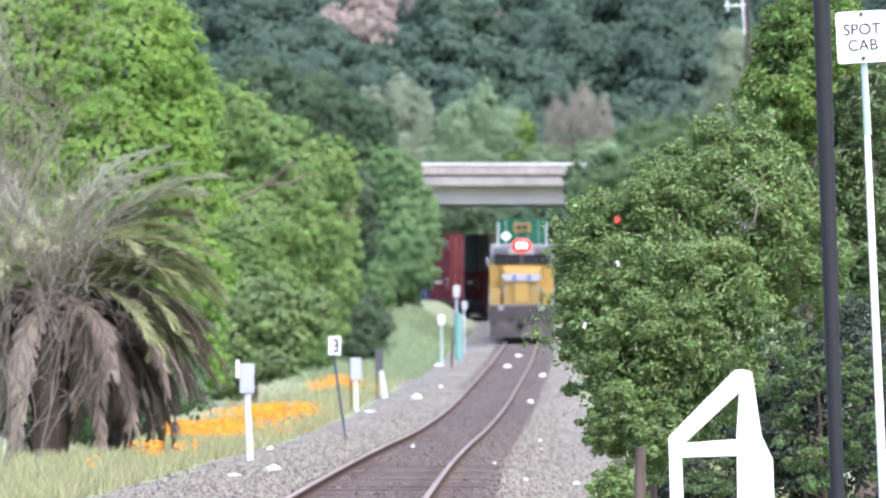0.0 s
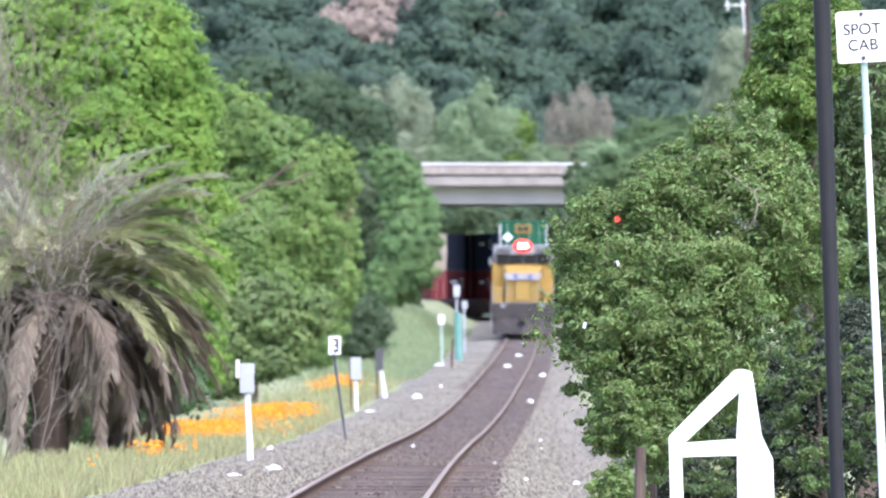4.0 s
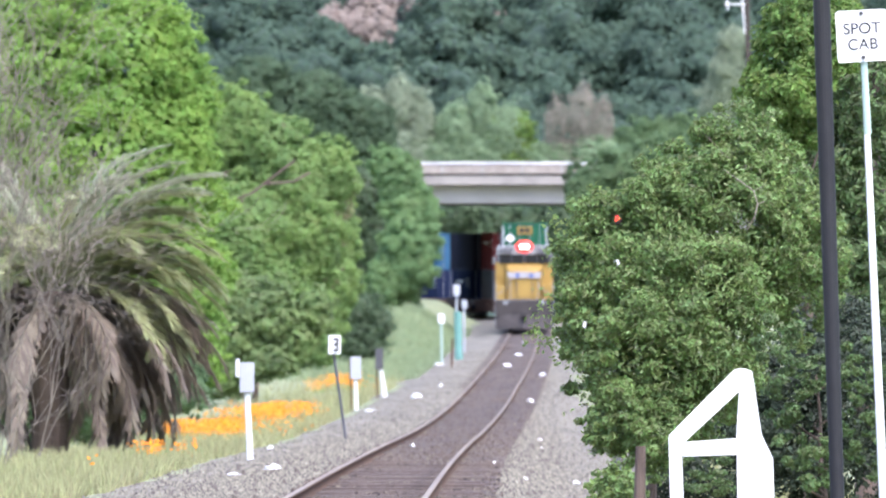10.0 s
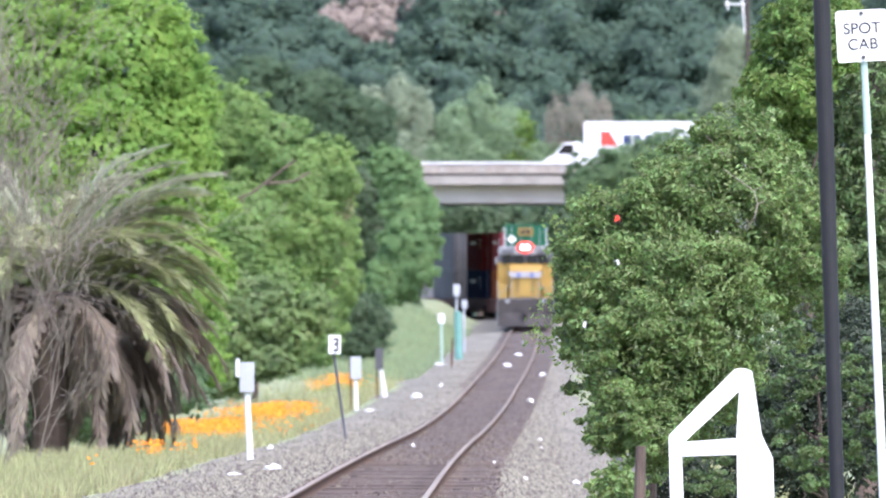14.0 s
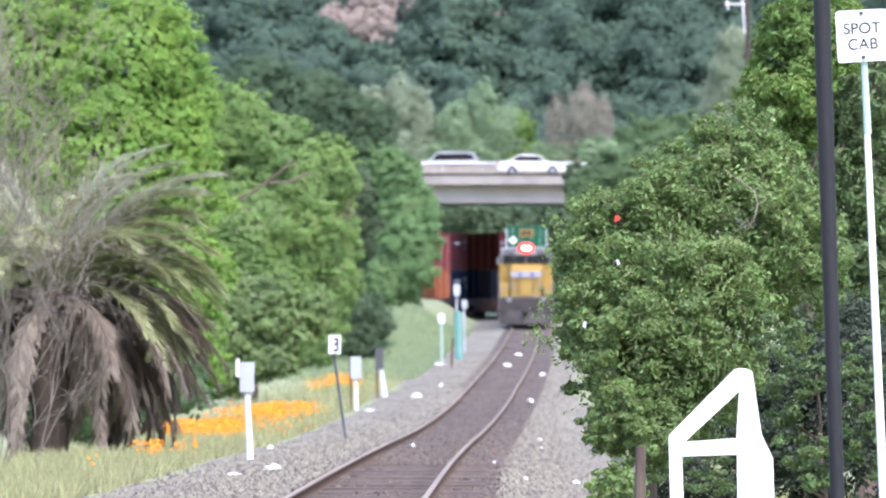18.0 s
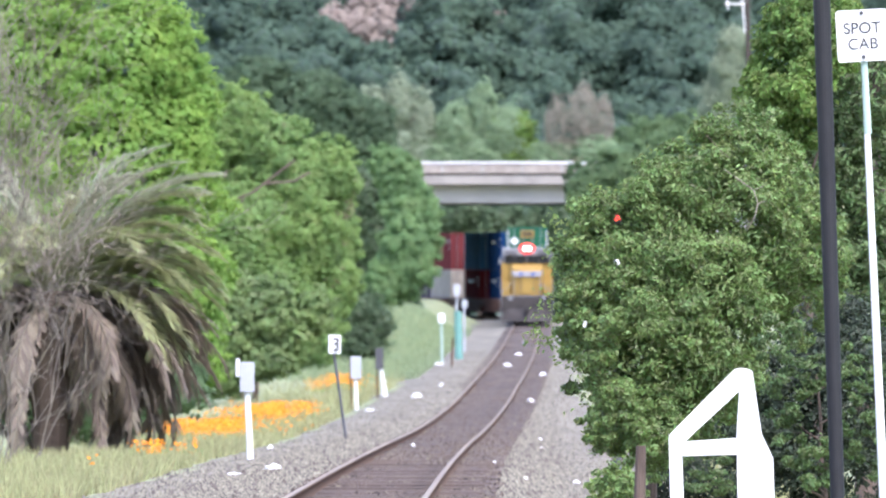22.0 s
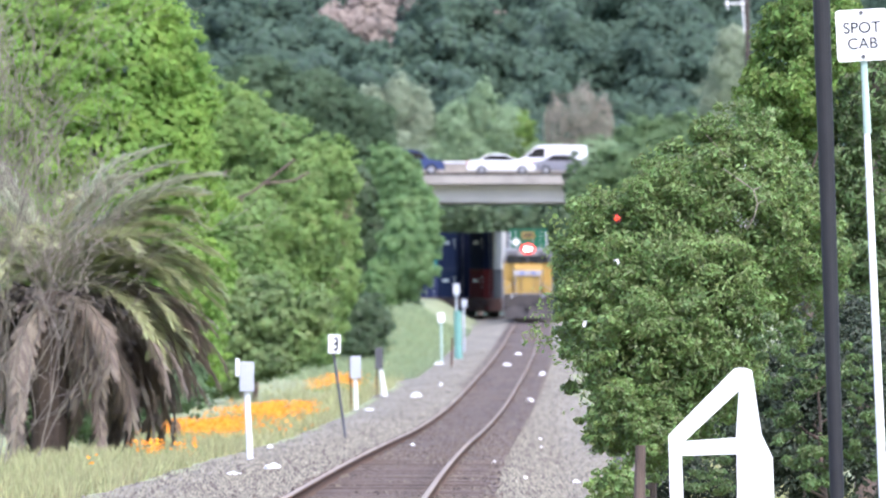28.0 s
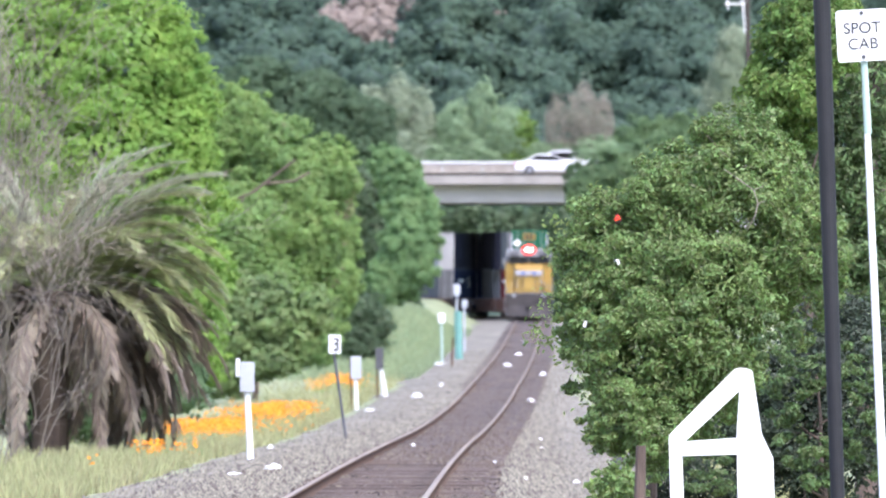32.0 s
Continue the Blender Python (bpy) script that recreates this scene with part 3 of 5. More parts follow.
def build_cars():
    for i, (top, low) in enumerate(LOAD):
        off = LOCO_LEN + 1.0 + PITCH / 2 + i * PITCH
        train.append((well_car(i), off, 9.0, 0.0))
        train.append((container(low, 12.19, "%s corrugated steel shipping container down in a well wagon" % WORD[low]), off, 9.0, 0.36))
        if top:
            ln = 16.15 if i in (4, 10, 19, 22) else 12.19
            c = container(top, ln, "%s corrugated steel shipping container stacked on another" % WORD[top])
            if i == 0:
                bm = bmesh.new()
                box(bm, -0.42, 0.42, -ln / 2 - 0.05, -ln / 2 - 0.03, 2.18, 2.68, 0.005)
                em = part("emblem_panel", bm, M_DULL, c, "yellow emblem panel")
                bm = bmesh.new()
                for x in (-0.28, 0.02):
                    box(bm, x, x + 0.24, -ln / 2 - 0.06, -ln / 2 - 0.05, 2.31, 2.55, 0.003)
                part("emblem_mark", bm, M_BLACK, em, "dark emblem marks")
                bm = bmesh.new()
                prism(bm, [(-0.78, 1.68), (-0.5, 1.96), (-0.78, 2.24), (-1.06, 1.96)], -ln / 2 - 0.06, -ln / 2 - 0.04)
                part("placard", bm, M_WHITE, c, "white diamond placard")
                for x in (-1.17, 1.17):
                    bm = bmesh.new()
                    box(bm, x - 0.045, x + 0.045, -ln / 2 - 0.02, -ln / 2 + 0.03, 0.2, 2.7)
                    part("corner_strip", bm, M_GREY, c, "pale worn corner strip")
            c.scale = (1, 1, 0.9)  # a standard-height box
            train.append((c, off, 9.0, 0.36 + 2.9))


M_YELLOW = mat("armour_yellow_paint", (0.37, 0.24, 0.055), 0.5, vary=0.25, scale=0.8, fine=9, bump=0.08)
M_LGREY = mat("light_grey_loco_paint", (0.27, 0.28, 0.29), 0.5, vary=0.25, scale=0.8, fine=9)
M_PLOW = mat("worn_grey_pilot_paint", (0.058, 0.05, 0.047), 0.75, vary=0.4, scale=1.5, fine=12)
M_GLASS = mat("dark_cab_glass", (0.012, 0.014, 0.018), 0.08, vary=0.1, bump=0, spec=0.8)
M_EMBLEM = mat("emblem_plate_paint", (0.40, 0.385, 0.41), 0.6, vary=0.3, scale=3, fine=20)
M_LAMP = mat("lit_headlight", (1.0, 0.93, 0.85), 0.3, vary=0, bump=0, emit=3, glow=(1.0, 0.85, 0.75))
# for the red signal lens and for the halo built around the headlights
M_REDGLOW = mat("red_lens_and_halo_glow", (0.9, 0.05, 0.03), 0.3, vary=0, bump=0, emit=0.55, glow=(1.0, 0.02, 0.015))
M_DULL = mat("dull_ochre_paint", (0.27, 0.19, 0.05), 0.7, vary=0.3, scale=2, fine=12)
M_BLUE = mat("emblem_blue_paint", (0.12, 0.17, 0.38), 0.5, vary=0.2)


def build_loco():
    t = thing("diesel_locomotive", "yellow and grey diesel locomotive with a lit headlight, trailing the train", "locomotive")
    L = LOCO_LEN
    cube_part("underframe", (-1.5, 1.5, 0.5, L - 0.5, 1.25, 1.75), M_LGREY, t, 0.04)
    bm = bmesh.new()
    # pilot plate with a plow below it
    prism(bm, [(-1.5, 0.95), (1.5, 0.95), (1.5, 1.72), (-1.5, 1.72)], 0.30, 0.55)
    part("pilot", bm, M_PLOW, t, "worn grey pilot plate")
    bm = bmesh.new()
    v = [bm.verts.new(p) for p in ((-1.45, 0.42, 0.98), (0, 0.1, 0.98), (1.45, 0.42, 0.98), (-1.5, 0.25, 0.2), (0, -0.25, 0.2), (1.5, 0.25, 0.2), (-1.4, 0.6, 0.22), (1.4, 0.6, 0.22), (-1.4, 0.6, 0.98), (1.4, 0.6, 0.98))]
    for q in ((0, 3, 4, 1), (1, 4, 5, 2), (3, 6, 7, 5, 4), (0, 8, 6, 3), (2, 5, 7, 9), (0, 1, 2, 9, 8), (6, 8, 9, 7)):
        bm.faces.new([v[i] for i in q])
    bmesh.ops.recalc_face_normals(bm, faces=bm.faces)
    part("snow_plow", bm, M_PLOW, t)
    cube_part("coupler", (-0.17, 0.17, -0.35, 0.35, 0.82, 1.12), M_BOGIE, t, 0.05)
    # short nose, tapered towards the front
    bm = bmesh.new()
    a = [(-0.92, 0.95, 1.75), (0.92, 0.95, 1.75), (1.02, 3.0, 1.75), (-1.02, 3.0, 1.75), (-0.78, 1.0, 3.25), (0.78, 1.0, 3.25), (0.98, 3.0, 3.62), (-0.98, 3.0, 3.62), (-0.84, 0.92, 2.9), (0.84, 0.92, 2.9)]
    v = [bm.verts.new(p) for p in a]
    for q in ((0, 1, 9, 8), (8, 9, 5, 4), (4, 5, 6, 7), (1, 2, 6, 5, 9), (3, 0, 8, 4, 7), (2, 3, 7, 6), (0, 3, 2, 1)):
        bm.faces.new([v[i] for i in q])
    bmesh.ops.recalc_face_normals(bm, faces=bm.faces)
    bmesh.ops.bevel(bm, geom=list(bm.edges), offset=0.05, segments=2, affect="EDGES")
    nose = part("nose", bm, M_YELLOW, t)
    bm = bmesh.new()
    prism(bm, [(-0.36, 1.85), (0.36, 1.85), (0.36, 3.0), (-0.36, 3.0)], 0.86, 0.925)
    part("nose_door", bm, M_YELLOW, nose)
    for x in (-0.42, 0.40):
        cube_part("grab_iron", (x, x + 0.035, 0.78, 0.82, 1.9, 2.75), M_DGREY, nose, 0.005)
    # wing emblem across the nose
    bm = bmesh.new()
    prism(bm, [(-0.95, 3.2), (-0.82, 2.88), (0.82, 2.88), (0.95, 3.2)], 0.80, 0.86)
    e = part("wing_emblem", bm, M_EMBLEM, t, "pale wing-shaped emblem plate")
    for x in (-0.36, 0.36):
        bm = bmesh.new()
        prism(bm, [(x - 0.09, 2.9), (x + 0.09, 2.9), (x + 0.09, 3.17), (x - 0.09, 3.17)], 0.785, 0.797)
        part("emblem_bar", bm, M_BLUE, e, "blue emblem bar")
    bm = bmesh.new()
    prism(bm, [(-0.16, 3.16), (0.16, 3.16), (0.16, 2.94), (0, 2.86), (-0.16, 2.94)], 0.78, 0.84)
    part("emblem_shield", bm, M_EMBLEM, e, "pale shield")
    # wide cab
    bm = bmesh.new()
    prism(bm, [(-1.52, 1.75), (1.52, 1.75), (1.52, 3.75), (1.25, 4.35), (0.9, 4.45), (-0.9, 4.45), (-1.25, 4.35), (-1.52, 3.75)], 3.0, 5.6)
    cab = part("cab", bm, M_YELLOW, t)
    bm = bmesh.new()
    prism(bm, [(-1.56, 3.72), (1.56, 3.72), (1.29, 4.40), (0.92, 4.50), (-0.92, 4.50), (-1.29, 4.40)], 2.97, 5.63)
    part("cab_roof", bm, M_DGREY, cab, "dark grey cab roof")
    for x0, x1 in ((-1.28, -0.72), (-0.66, -0.06), (0.06, 0.66), (0.72, 1.28)):
        bm = bmesh.new()
        prism(bm, [(x0, 3.66), (x1, 3.66), (x1, 4.12), (x0, 4.12)], 2.90, 2.985)
        part("windshield", bm, M_GLASS, cab, "dark windshield pane")
    bm = bmesh.new()
    prism(bm, [(-1.3, 4.14), (1.3, 4.14), (1.1, 4.42), (-1.1, 4.42)], 2.88, 2.96)
    part("brow", bm, M_LGREY, cab, "light grey brow over the windows")
    # added glowing oval: the red halo of the headlights, no lamp itself
    bm = bmesh.new()
    r = bmesh.ops.create_uvsphere(bm, u_segments=24, v_segments=12, radius=1)
    bmesh.ops.transform(bm, matrix=Matrix.Translation((0, 2.9, 4.55)) @ Matrix.Diagonal((0.48, 0.16, 0.33, 1)), verts=r["verts"])
    hl = part("headlight_halo", bm, M_REDGLOW, t, "red glow added around the headlights as their halo")
    for x in (-0.125, 0.125):
        bm = bmesh.new()
        tube(bm, (x, 2.66, 4.55), (x, 2.80, 4.55), 0.12, seg=20)
        part("headlight", bm, M_LAMP, hl, "lit white headlight")
    for sx in (-1, 1):
        cube_part("number_board", (sx * 0.9 - 0.28, sx * 0.9 + 0.28, 2.8, 2.9, 4.18, 4.38), M_DGREY, cab, 0.01)
        cube_part("mirror", (sx * 1.62 - 0.06, sx * 1.62 + 0.06, 3.3, 3.36, 3.6, 4.0), M_LGREY, cab, 0.02, "pale side mirror")
        # front steps and hand rails
        for k in range(4):
            cube_part("step", (min(sx * 1.12, sx * 1.55), max(sx * 1.12, sx * 1.55), 0.45, 0.75, 0.45 + 0.3 * k, 0.49 + 0.3 * k), M_PLOW, t, 0.008)
        cube_part("step_side", (sx * 1.56 - 0.02, sx * 1.56 + 0.02, 0.4, 0.85, 0.4, 1.7), M_LGREY, t, 0.008, "pale grey step edge")
        for x in (1.52, 0.75):
            bm = bmesh.new()
            tube(bm, (sx * x, 0.42, 1.72), (sx * x, 0.42, 2.75), 0.022, seg=8)
            part("handrail_post", bm, M_LGREY, t, "pale grey handrail post")
        bm = bmesh.new()
        tube(bm, (sx * 0.75, 0.42, 2.5), (sx * 1.52, 0.42, 1.95), 0.02, seg=8)
        part("front_rail", bm, M_LGREY, t, "pale grey front handrail")
        bm = bmesh.new()
        tube(bm, (sx * 1.5, 5.7, 2.78), (sx * 1.5, L - 0.6, 2.78), 0.022, seg=8)
        part("side_handrail", bm, M_YELLOW, t)
        for k in range(9):
            bm = bmesh.new()
            tube(bm, (sx * 1.5, 5.9 + k * 1.98, 1.75), (sx * 1.5, 5.9 + k * 1.98, 2.79), 0.02, seg=8)
            part("handrail_post", bm, M_YELLOW, t)
        cube_part("side_fairing", (sx * 1.25 - 0.25, sx * 1.25 + 0.25, 0.6, 2.95, 1.75, 2.5), M_YELLOW, t, 0.04)
        cube_part("ditch_light", (sx * 0.98 - 0.12, sx * 0.98 + 0.12, 0.26, 0.36, 1.5, 1.68), M_STEEL, t, 0.03)
    cube_part("long_hood", (-0.95, 0.95, 5.6, L - 1.6, 1.75, 4.4), M_YELLOW, t, 0.08)
    cube_part("radiator", (-1.5, 1.5, L - 6.2, L - 2.0, 3.35, 4.62), M_LGREY, t, 0.06, "grey flared radiator")
    cube_part("dynamic_brake_housing", (-1.2, 1.2, 7.0, 10.0, 3.7, 4.6), M_LGREY, t, 0.06)
    cube_part("fuel_tank", (-1.35, 1.35, 8.6, 13.8, 0.3, 1.25), M_BOGIE, t, 0.1)
    for y in (4.3, L - 4.6):
        bm = bmesh.new()
        for sx in (-1, 1):
            box(bm, sx * 1.08 - 0.1, sx * 1.08 + 0.1, y - 2.4, y + 2.4, 0.4, 0.85, 0.06)
        box(bm, -1.0, 1.0, y - 0.4, y + 0.4, 0.45, 1.1, 0.05)
        bg = part("bogie", bm, M_BOGIE, t, "grimy three-axle bogie")
        for dy in (-1.9, 0, 1.9):
            for sx in (-1, 1):
                bm = bmesh.new()
                tube(bm, (sx * 0.68, y + dy, 0.52), (sx * 0.83, y + dy, 0.52), 0.52, seg=22)
                part("wheel", bm, M_BOGIE, bg)
    for x in (-0.55, -0.4, 0.4, 0.55):
        bm = bmesh.new()
        tube(bm, (x, 0.24, 1.2), (x * 1.1, 0.12, 0.55), 0.03, seg=6)
        part("air_hose", bm, M_BLACK, t, "black rubber air hose")
    return t


def nose_at(t):
    return NOSE_0 + SPEED * t


def train_motion(loco):
    times = [float(k) for k in range(0, 33)]
    for ob, off, half, up in train:
        walk(ob, [(t, ride(nose_at(t) + off, half) @ Matrix.Translation((0, 0, up))) for t in times])
    walk(loco, [(t, ride(nose_at(t) + LOCO_LEN / 2, 7.0) @ Matrix.Translation((0, -LOCO_LEN / 2, 0))) for t in times])


# ---- trees and shrubs ----
def g_at(x, s):
    """The ground point at that bearing and scale."""
    d = FOCAL / s
    wx = (x - 784) / s
    return Vector((wx, d, ground_z(wx - track_x(min(d, BEND)), d)))


def build_trees():
    # big bright trees along the line
    def left_tree(s, bx, items, n, leaf, material, seed, label, **k):
        if s >= 33:
            items = [(x, y, w, h, -0.6 * max(0, y - 250) / s) for x, y, w, h in items]
        b = g_at(bx, s)
        if k.get("more"):
            k["more"] = (lobes_at(s, b, k["more"][0]), *k["more"][1:])
        return tree("tree", label, "tree", b, lobes_at(s, b, items), n, leaf, material, seed, **k)

    left_tree(74, 120, [(60, 150, 150, 170), (210, 120, 150, 130), (150, 330, 210, 200), (290, 320, 120, 180), (310, 520, 110, 140), (60, 500, 170, 200), (250, 30, 80, 50), (60, 30, 120, 90), (320, 640, 90, 70), (180, 620, 150, 110), (300, 130, 70, 110), (345, 190, 50, 60)], 95000, 0.14, L_BRIGHT, 11,
              "tall bright green spring-leaved tree beside the railway", clump=150, trunk=0.28, even=0.14, jitter=0.45, droop=0.5, puff=0.6, fill=24000)
    t = left_tree(58, 420, [(390, 250, 70, 100), (430, 230, 60, 80), (470, 270, 80, 80), (430, 430, 130, 130), (480, 510, 80, 70), (520, 330, 80, 90), (545, 292, 50, 55), (545, 430, 70, 90), (590, 310, 45, 62)], 68000, 0.135, L_MID, 12,
                  "green leafy tree with olive-brown twigs beside the railway", clump=90, trunk=0.24, even=0.14, jitter=0.5, droop=0.7, puff=0.75, fill=22000, more=([(520, 300, 60, 60), (430, 300, 60, 60), (480, 250, 50, 40), (560, 330, 60, 60), (440, 420, 80, 80), (590, 340, 40, 60), (560, 450, 50, 60)], 11000, 0.13, L_TAN))
    for way in (((388, 366), (446, 342), (499, 302), (522, 284)), ((364, 342), (385, 322), (402, 303)), ((470, 326), (520, 322), (548, 306)), ((404, 400), (424, 372), (430, 352))):
        bm = bmesh.new()
        for p, q in zip(way, way[1:]):
            tube(bm, spot(*p, 58.25) - t.location, spot(*q, 58.25) - t.location, 0.045, 0.035, 7)
        part("bare_limb", bm, M_BARK, t, "bare tan limb among the leaves")
    left_tree(90, 200, [(40, 700, 90, 80), (150, 710, 90, 80), (240, 700, 80, 70), (320, 680, 60, 62), (100, 650, 100, 60)], 14000, 0.11, L_BANK, 19, "low green shrubs growing behind the palm", clump=60, trunk=0.06, even=0.2, jitter=0.4, puff=0.75, fill=3000)
    # the trees' lower lobes, set apart in darker leaves to paint their shade
    left_tree(59.5, 450, [(390, 590, 90, 80), (470, 570, 80, 80), (430, 640, 80, 46), (520, 596, 50, 50), (400, 664, 70, 40), (490, 640, 50, 32), (556, 556, 40, 50), (430, 520, 50, 40), (370, 540, 40, 60)], 22000, 0.14, L_LOWSHADE, 18, "lower part of the trees in darker leaves that paint its shade", clump=60, trunk=0.1, even=0.06, jitter=0.5, droop=0.6, puff=0.62, fill=4000)
    left_tree(46, 540, [(590, 335, 45, 70), (590, 430, 50, 90), (550, 540, 70, 90), (500, 600, 80, 60), (560, 620, 50, 40), (605, 505, 36, 60)], 28000, 0.18, L_MID, 13, "mid-green leafy tree by the line", clump=90, even=0.12, jitter=0.32, puff=0.64, fill=9000)
    left_tree(33, 690, [(708, 332, 44, 64), (726, 395, 50, 60), (688, 296, 38, 42), (706, 470, 45, 70), (722, 450, 56, 80), (750, 378, 32, 48), (676, 505, 35, 50), (734, 336, 24, 30)], 30000, 0.225, L_HAZY, 14, "green broad-leaved tree close to the overpass", clump=80, even=0.12, jitter=0.32, puff=0.64, fill=9000)
    left_tree(44, 632, [(638, 556, 44, 46), (606, 574, 32, 32), (670, 572, 32, 32), (636, 592, 58, 30), (636, 614, 52, 26)], 9000, 0.13, L_DARK, 15, "dark green rounded shrub in the grass", clump=40, trunk=0.08, even=0.4, puff=1.3, fill=1500)
    left_tree(31, 660, [(645, 345, 60, 60), (655, 430, 60, 80), (690, 480, 60, 80), (712, 520, 38, 60), (630, 400, 50, 90), (640, 510, 50, 70), (600, 480, 60, 90)], 16000, 0.25, L_DARK, 16, "dark green tree behind the line's bend", clump=60, even=0.3, puff=0.8, fill=8000)
    # woods beyond the bridge
    left_tree(22.8, 960, [(880, 400, 60, 50), (940, 420, 60, 60), (990, 400, 50, 90), (850, 430, 50, 50), (960, 500, 70, 80), (1030, 480, 60, 90), (800, 385, 50, 40), (830, 380, 40, 36)], 13000, 0.34, L_DARK, 17, "dark green trees seen under the bridge", clump=40, even=0.35, fill=4000)
    # right bank trees
    left_tree(30, 1040, [(1035, 345, 38, 52), (1065, 320, 42, 54), (1112, 308, 62, 62), (1160, 294, 55, 62), (1200, 298, 62, 68), (1060, 430, 60, 90), (1015, 480, 30, 90), (1120, 400, 90, 110), (1245, 330, 70, 100)], 28000, 0.24, L_BANK, 21, "green trees massed on the bank by the overpass", clump=70, even=0.15, jitter=0.32, puff=0.7, fill=8000)
    left_tree(21.3, 1150, [(1085, 275, 34, 36), (1130, 245, 45, 38), (1180, 238, 50, 36), (1225, 235, 40, 40)], 9000, 0.28, L_BANK, 29, "dull green rounded trees beyond the freeway", clump=40, even=0.3)
    left_tree(27, 1015, [(1020, 300, 24, 30), (1022, 330, 26, 30)], 1800, 0.25, L_DARK, 22, "dark rounded shrub against the bridge end", clump=10, trunk=0.08)
    left_tree(22, 1285, [(1290, 140, 42, 80), (1300, 80, 30, 40), (1275, 200, 45, 60)], 10000, 0.26, L_SAGE, 23, "tall grey-green tree behind the bank", clump=40, slim=0.4, even=0.4, fill=3000)
    # behind the bridge
    for k, (x, items, m, lab) in enumerate((
            (700, [(662, 205, 26, 62), (705, 190, 32, 66), (745, 215, 28, 60), (715, 270, 75, 50)], L_SAGE, "grey-green feathery tree beyond the road"),
            (850, [(805, 230, 40, 55), (855, 200, 30, 62), (895, 240, 50, 60), (850, 270, 90, 40)], L_MIST, "pale green tree beyond the road"),
            (905, [(905, 235, 45, 40), (895, 270, 60, 30)], L_OLIVE, "fresh yellow-green tree beyond the road"),
            (1010, [(985, 232, 26, 66), (1032, 212, 30, 72), (1068, 222, 20, 56), (1010, 275, 64, 30)], L_DRY, "leafless grey-brown tree beyond the road"),
            (780, [(780, 275, 90, 40), (700, 275, 60, 40), (960, 280, 90, 30), (1050, 275, 60, 40)], L_MIST, "low green scrub beyond the road"))):
        if m is L_DRY:
            left_tree(21.5, x, items, 15000, 0.22, m, 30 + k, lab, clump=50, slim=0.22, trunk=0.2, even=0.6, jitter=0.8)
        else:
            left_tree(21.5, x, items, 7500, 0.34, m, 30 + k, lab, clump=46, slim=0.5, trunk=0.25, even=0.45, jitter=0.35, puff=1.1, fill=3500)
    # dark oaks on the rise
    for k, (x, y, w, h) in enumerate(((430, 180, 70, 70), (520, 190, 80, 70), (600, 210, 70, 60), (660, 220, 40, 50), (560, 160, 60, 40), (460, 130, 60, 30))):
        left_tree(27, x, [(x, y, w, h), (x - w * 0.5, y + 30, w * 0.6, h), (x + w * 0.5, y + 40, w * 0.6, h)], 6000, 0.31, L_OAK, 40 + k, "dark evergreen oak on the rise", clump=36, even=0.35, jitter=0.3, fill=1500, group="dark oaks on the rise")


def build_hill():
    """Oak woods over the hillside: rounded crowns of leaves about a dark inner mass that stands in for shade."""
    rng = np.random.default_rng(77)
    bm = bmesh.new()
    bmesh.ops.create_icosphere(bm, subdivisions=1, radius=1.0)
    core = np.array([v.co[:] for v in bm.verts])
    core_f = np.array([[v.index for v in f.verts] for f in bm.faces])
    bm.free()
    got = {"oak": ([], [], [], []), "dry": ([], [], [], [])}
    for k in range(308):
        row = k // 22
        d = 2370 + 19 * row + rng.uniform(-6, 6)
        wx = -38 + 84 * ((k % 22) + rng.uniform(0.15, 0.85) + 0.5 * (row % 2)) / 22
        g = ground_z(wx - X_BEND, d)
        px, py = 784 + wx * FOCAL / d, 600 - (g + 3 - EYE_Z) * FOCAL / d
        low = 590 < px < 735 and py < 125
        dry = (608 < px < 728 and py < 66) or (728 <= px < 890 and py < 14)
        r = rng.uniform(3.4, 5.6) * (0.66 if dry else 0.8 if low else 1.0)
        lob = [(wx, d, g + r * 0.45, r * 0.85, r * 0.85, r * 0.72)]
        for _ in range(7):
            a, e = rng.uniform(0, 6.28), rng.uniform(0.05, 1.35)
            q = r * rng.uniform(0.34, 0.54)
            lob.append((wx + math.cos(a) * math.cos(e) * r * 0.8, d + math.sin(a) * math.cos(e) * r * 0.8, g + r * 0.45 + math.sin(e) * r * 0.62, q, q, q * 0.85))
        p, o = crown_points(rng, lob, 1250, 0, shell=0.78)
        keep = (o[:, 1] < 0.25) | (rng.uniform(0, 1, len(o)) < 0.25)
        p, o = p[keep], o[keep]
        v, f = leaves(rng, p, o * 1.2, 0.68, slim=0.8, jitter=0.4)
        vs, fs, cv, cf = got["dry" if dry else "oak"]
        fs.append(f + sum(len(x) for x in vs))
        vs.append(v)
        # solid cores added to close leaf gaps; the oak ones' dark paints inner shade
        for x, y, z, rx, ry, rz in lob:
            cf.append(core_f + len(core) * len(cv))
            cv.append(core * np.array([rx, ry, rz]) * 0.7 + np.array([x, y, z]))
    for key, name, m, cm, label, cat in (("oak", "hillside_woods", L_HILL, M_SCRUB, "dark blue-green oak woods covering the hillside", "woods"),
                                         ("dry", "dry_brush", L_DRYHILL, M_DRYCORE, "patch of dry pinkish-brown brush on the hill", "brush")):
        vs, fs, cv, cf = got[key]
        ob = tagged(raw(name, np.concatenate(vs), np.concatenate(fs), m), label, cat, kind="stuff") or bpy.data.objects[name]
        raw("inner_cores", np.concatenate(cv), np.concatenate(cf), cm, ob, smooth=True)


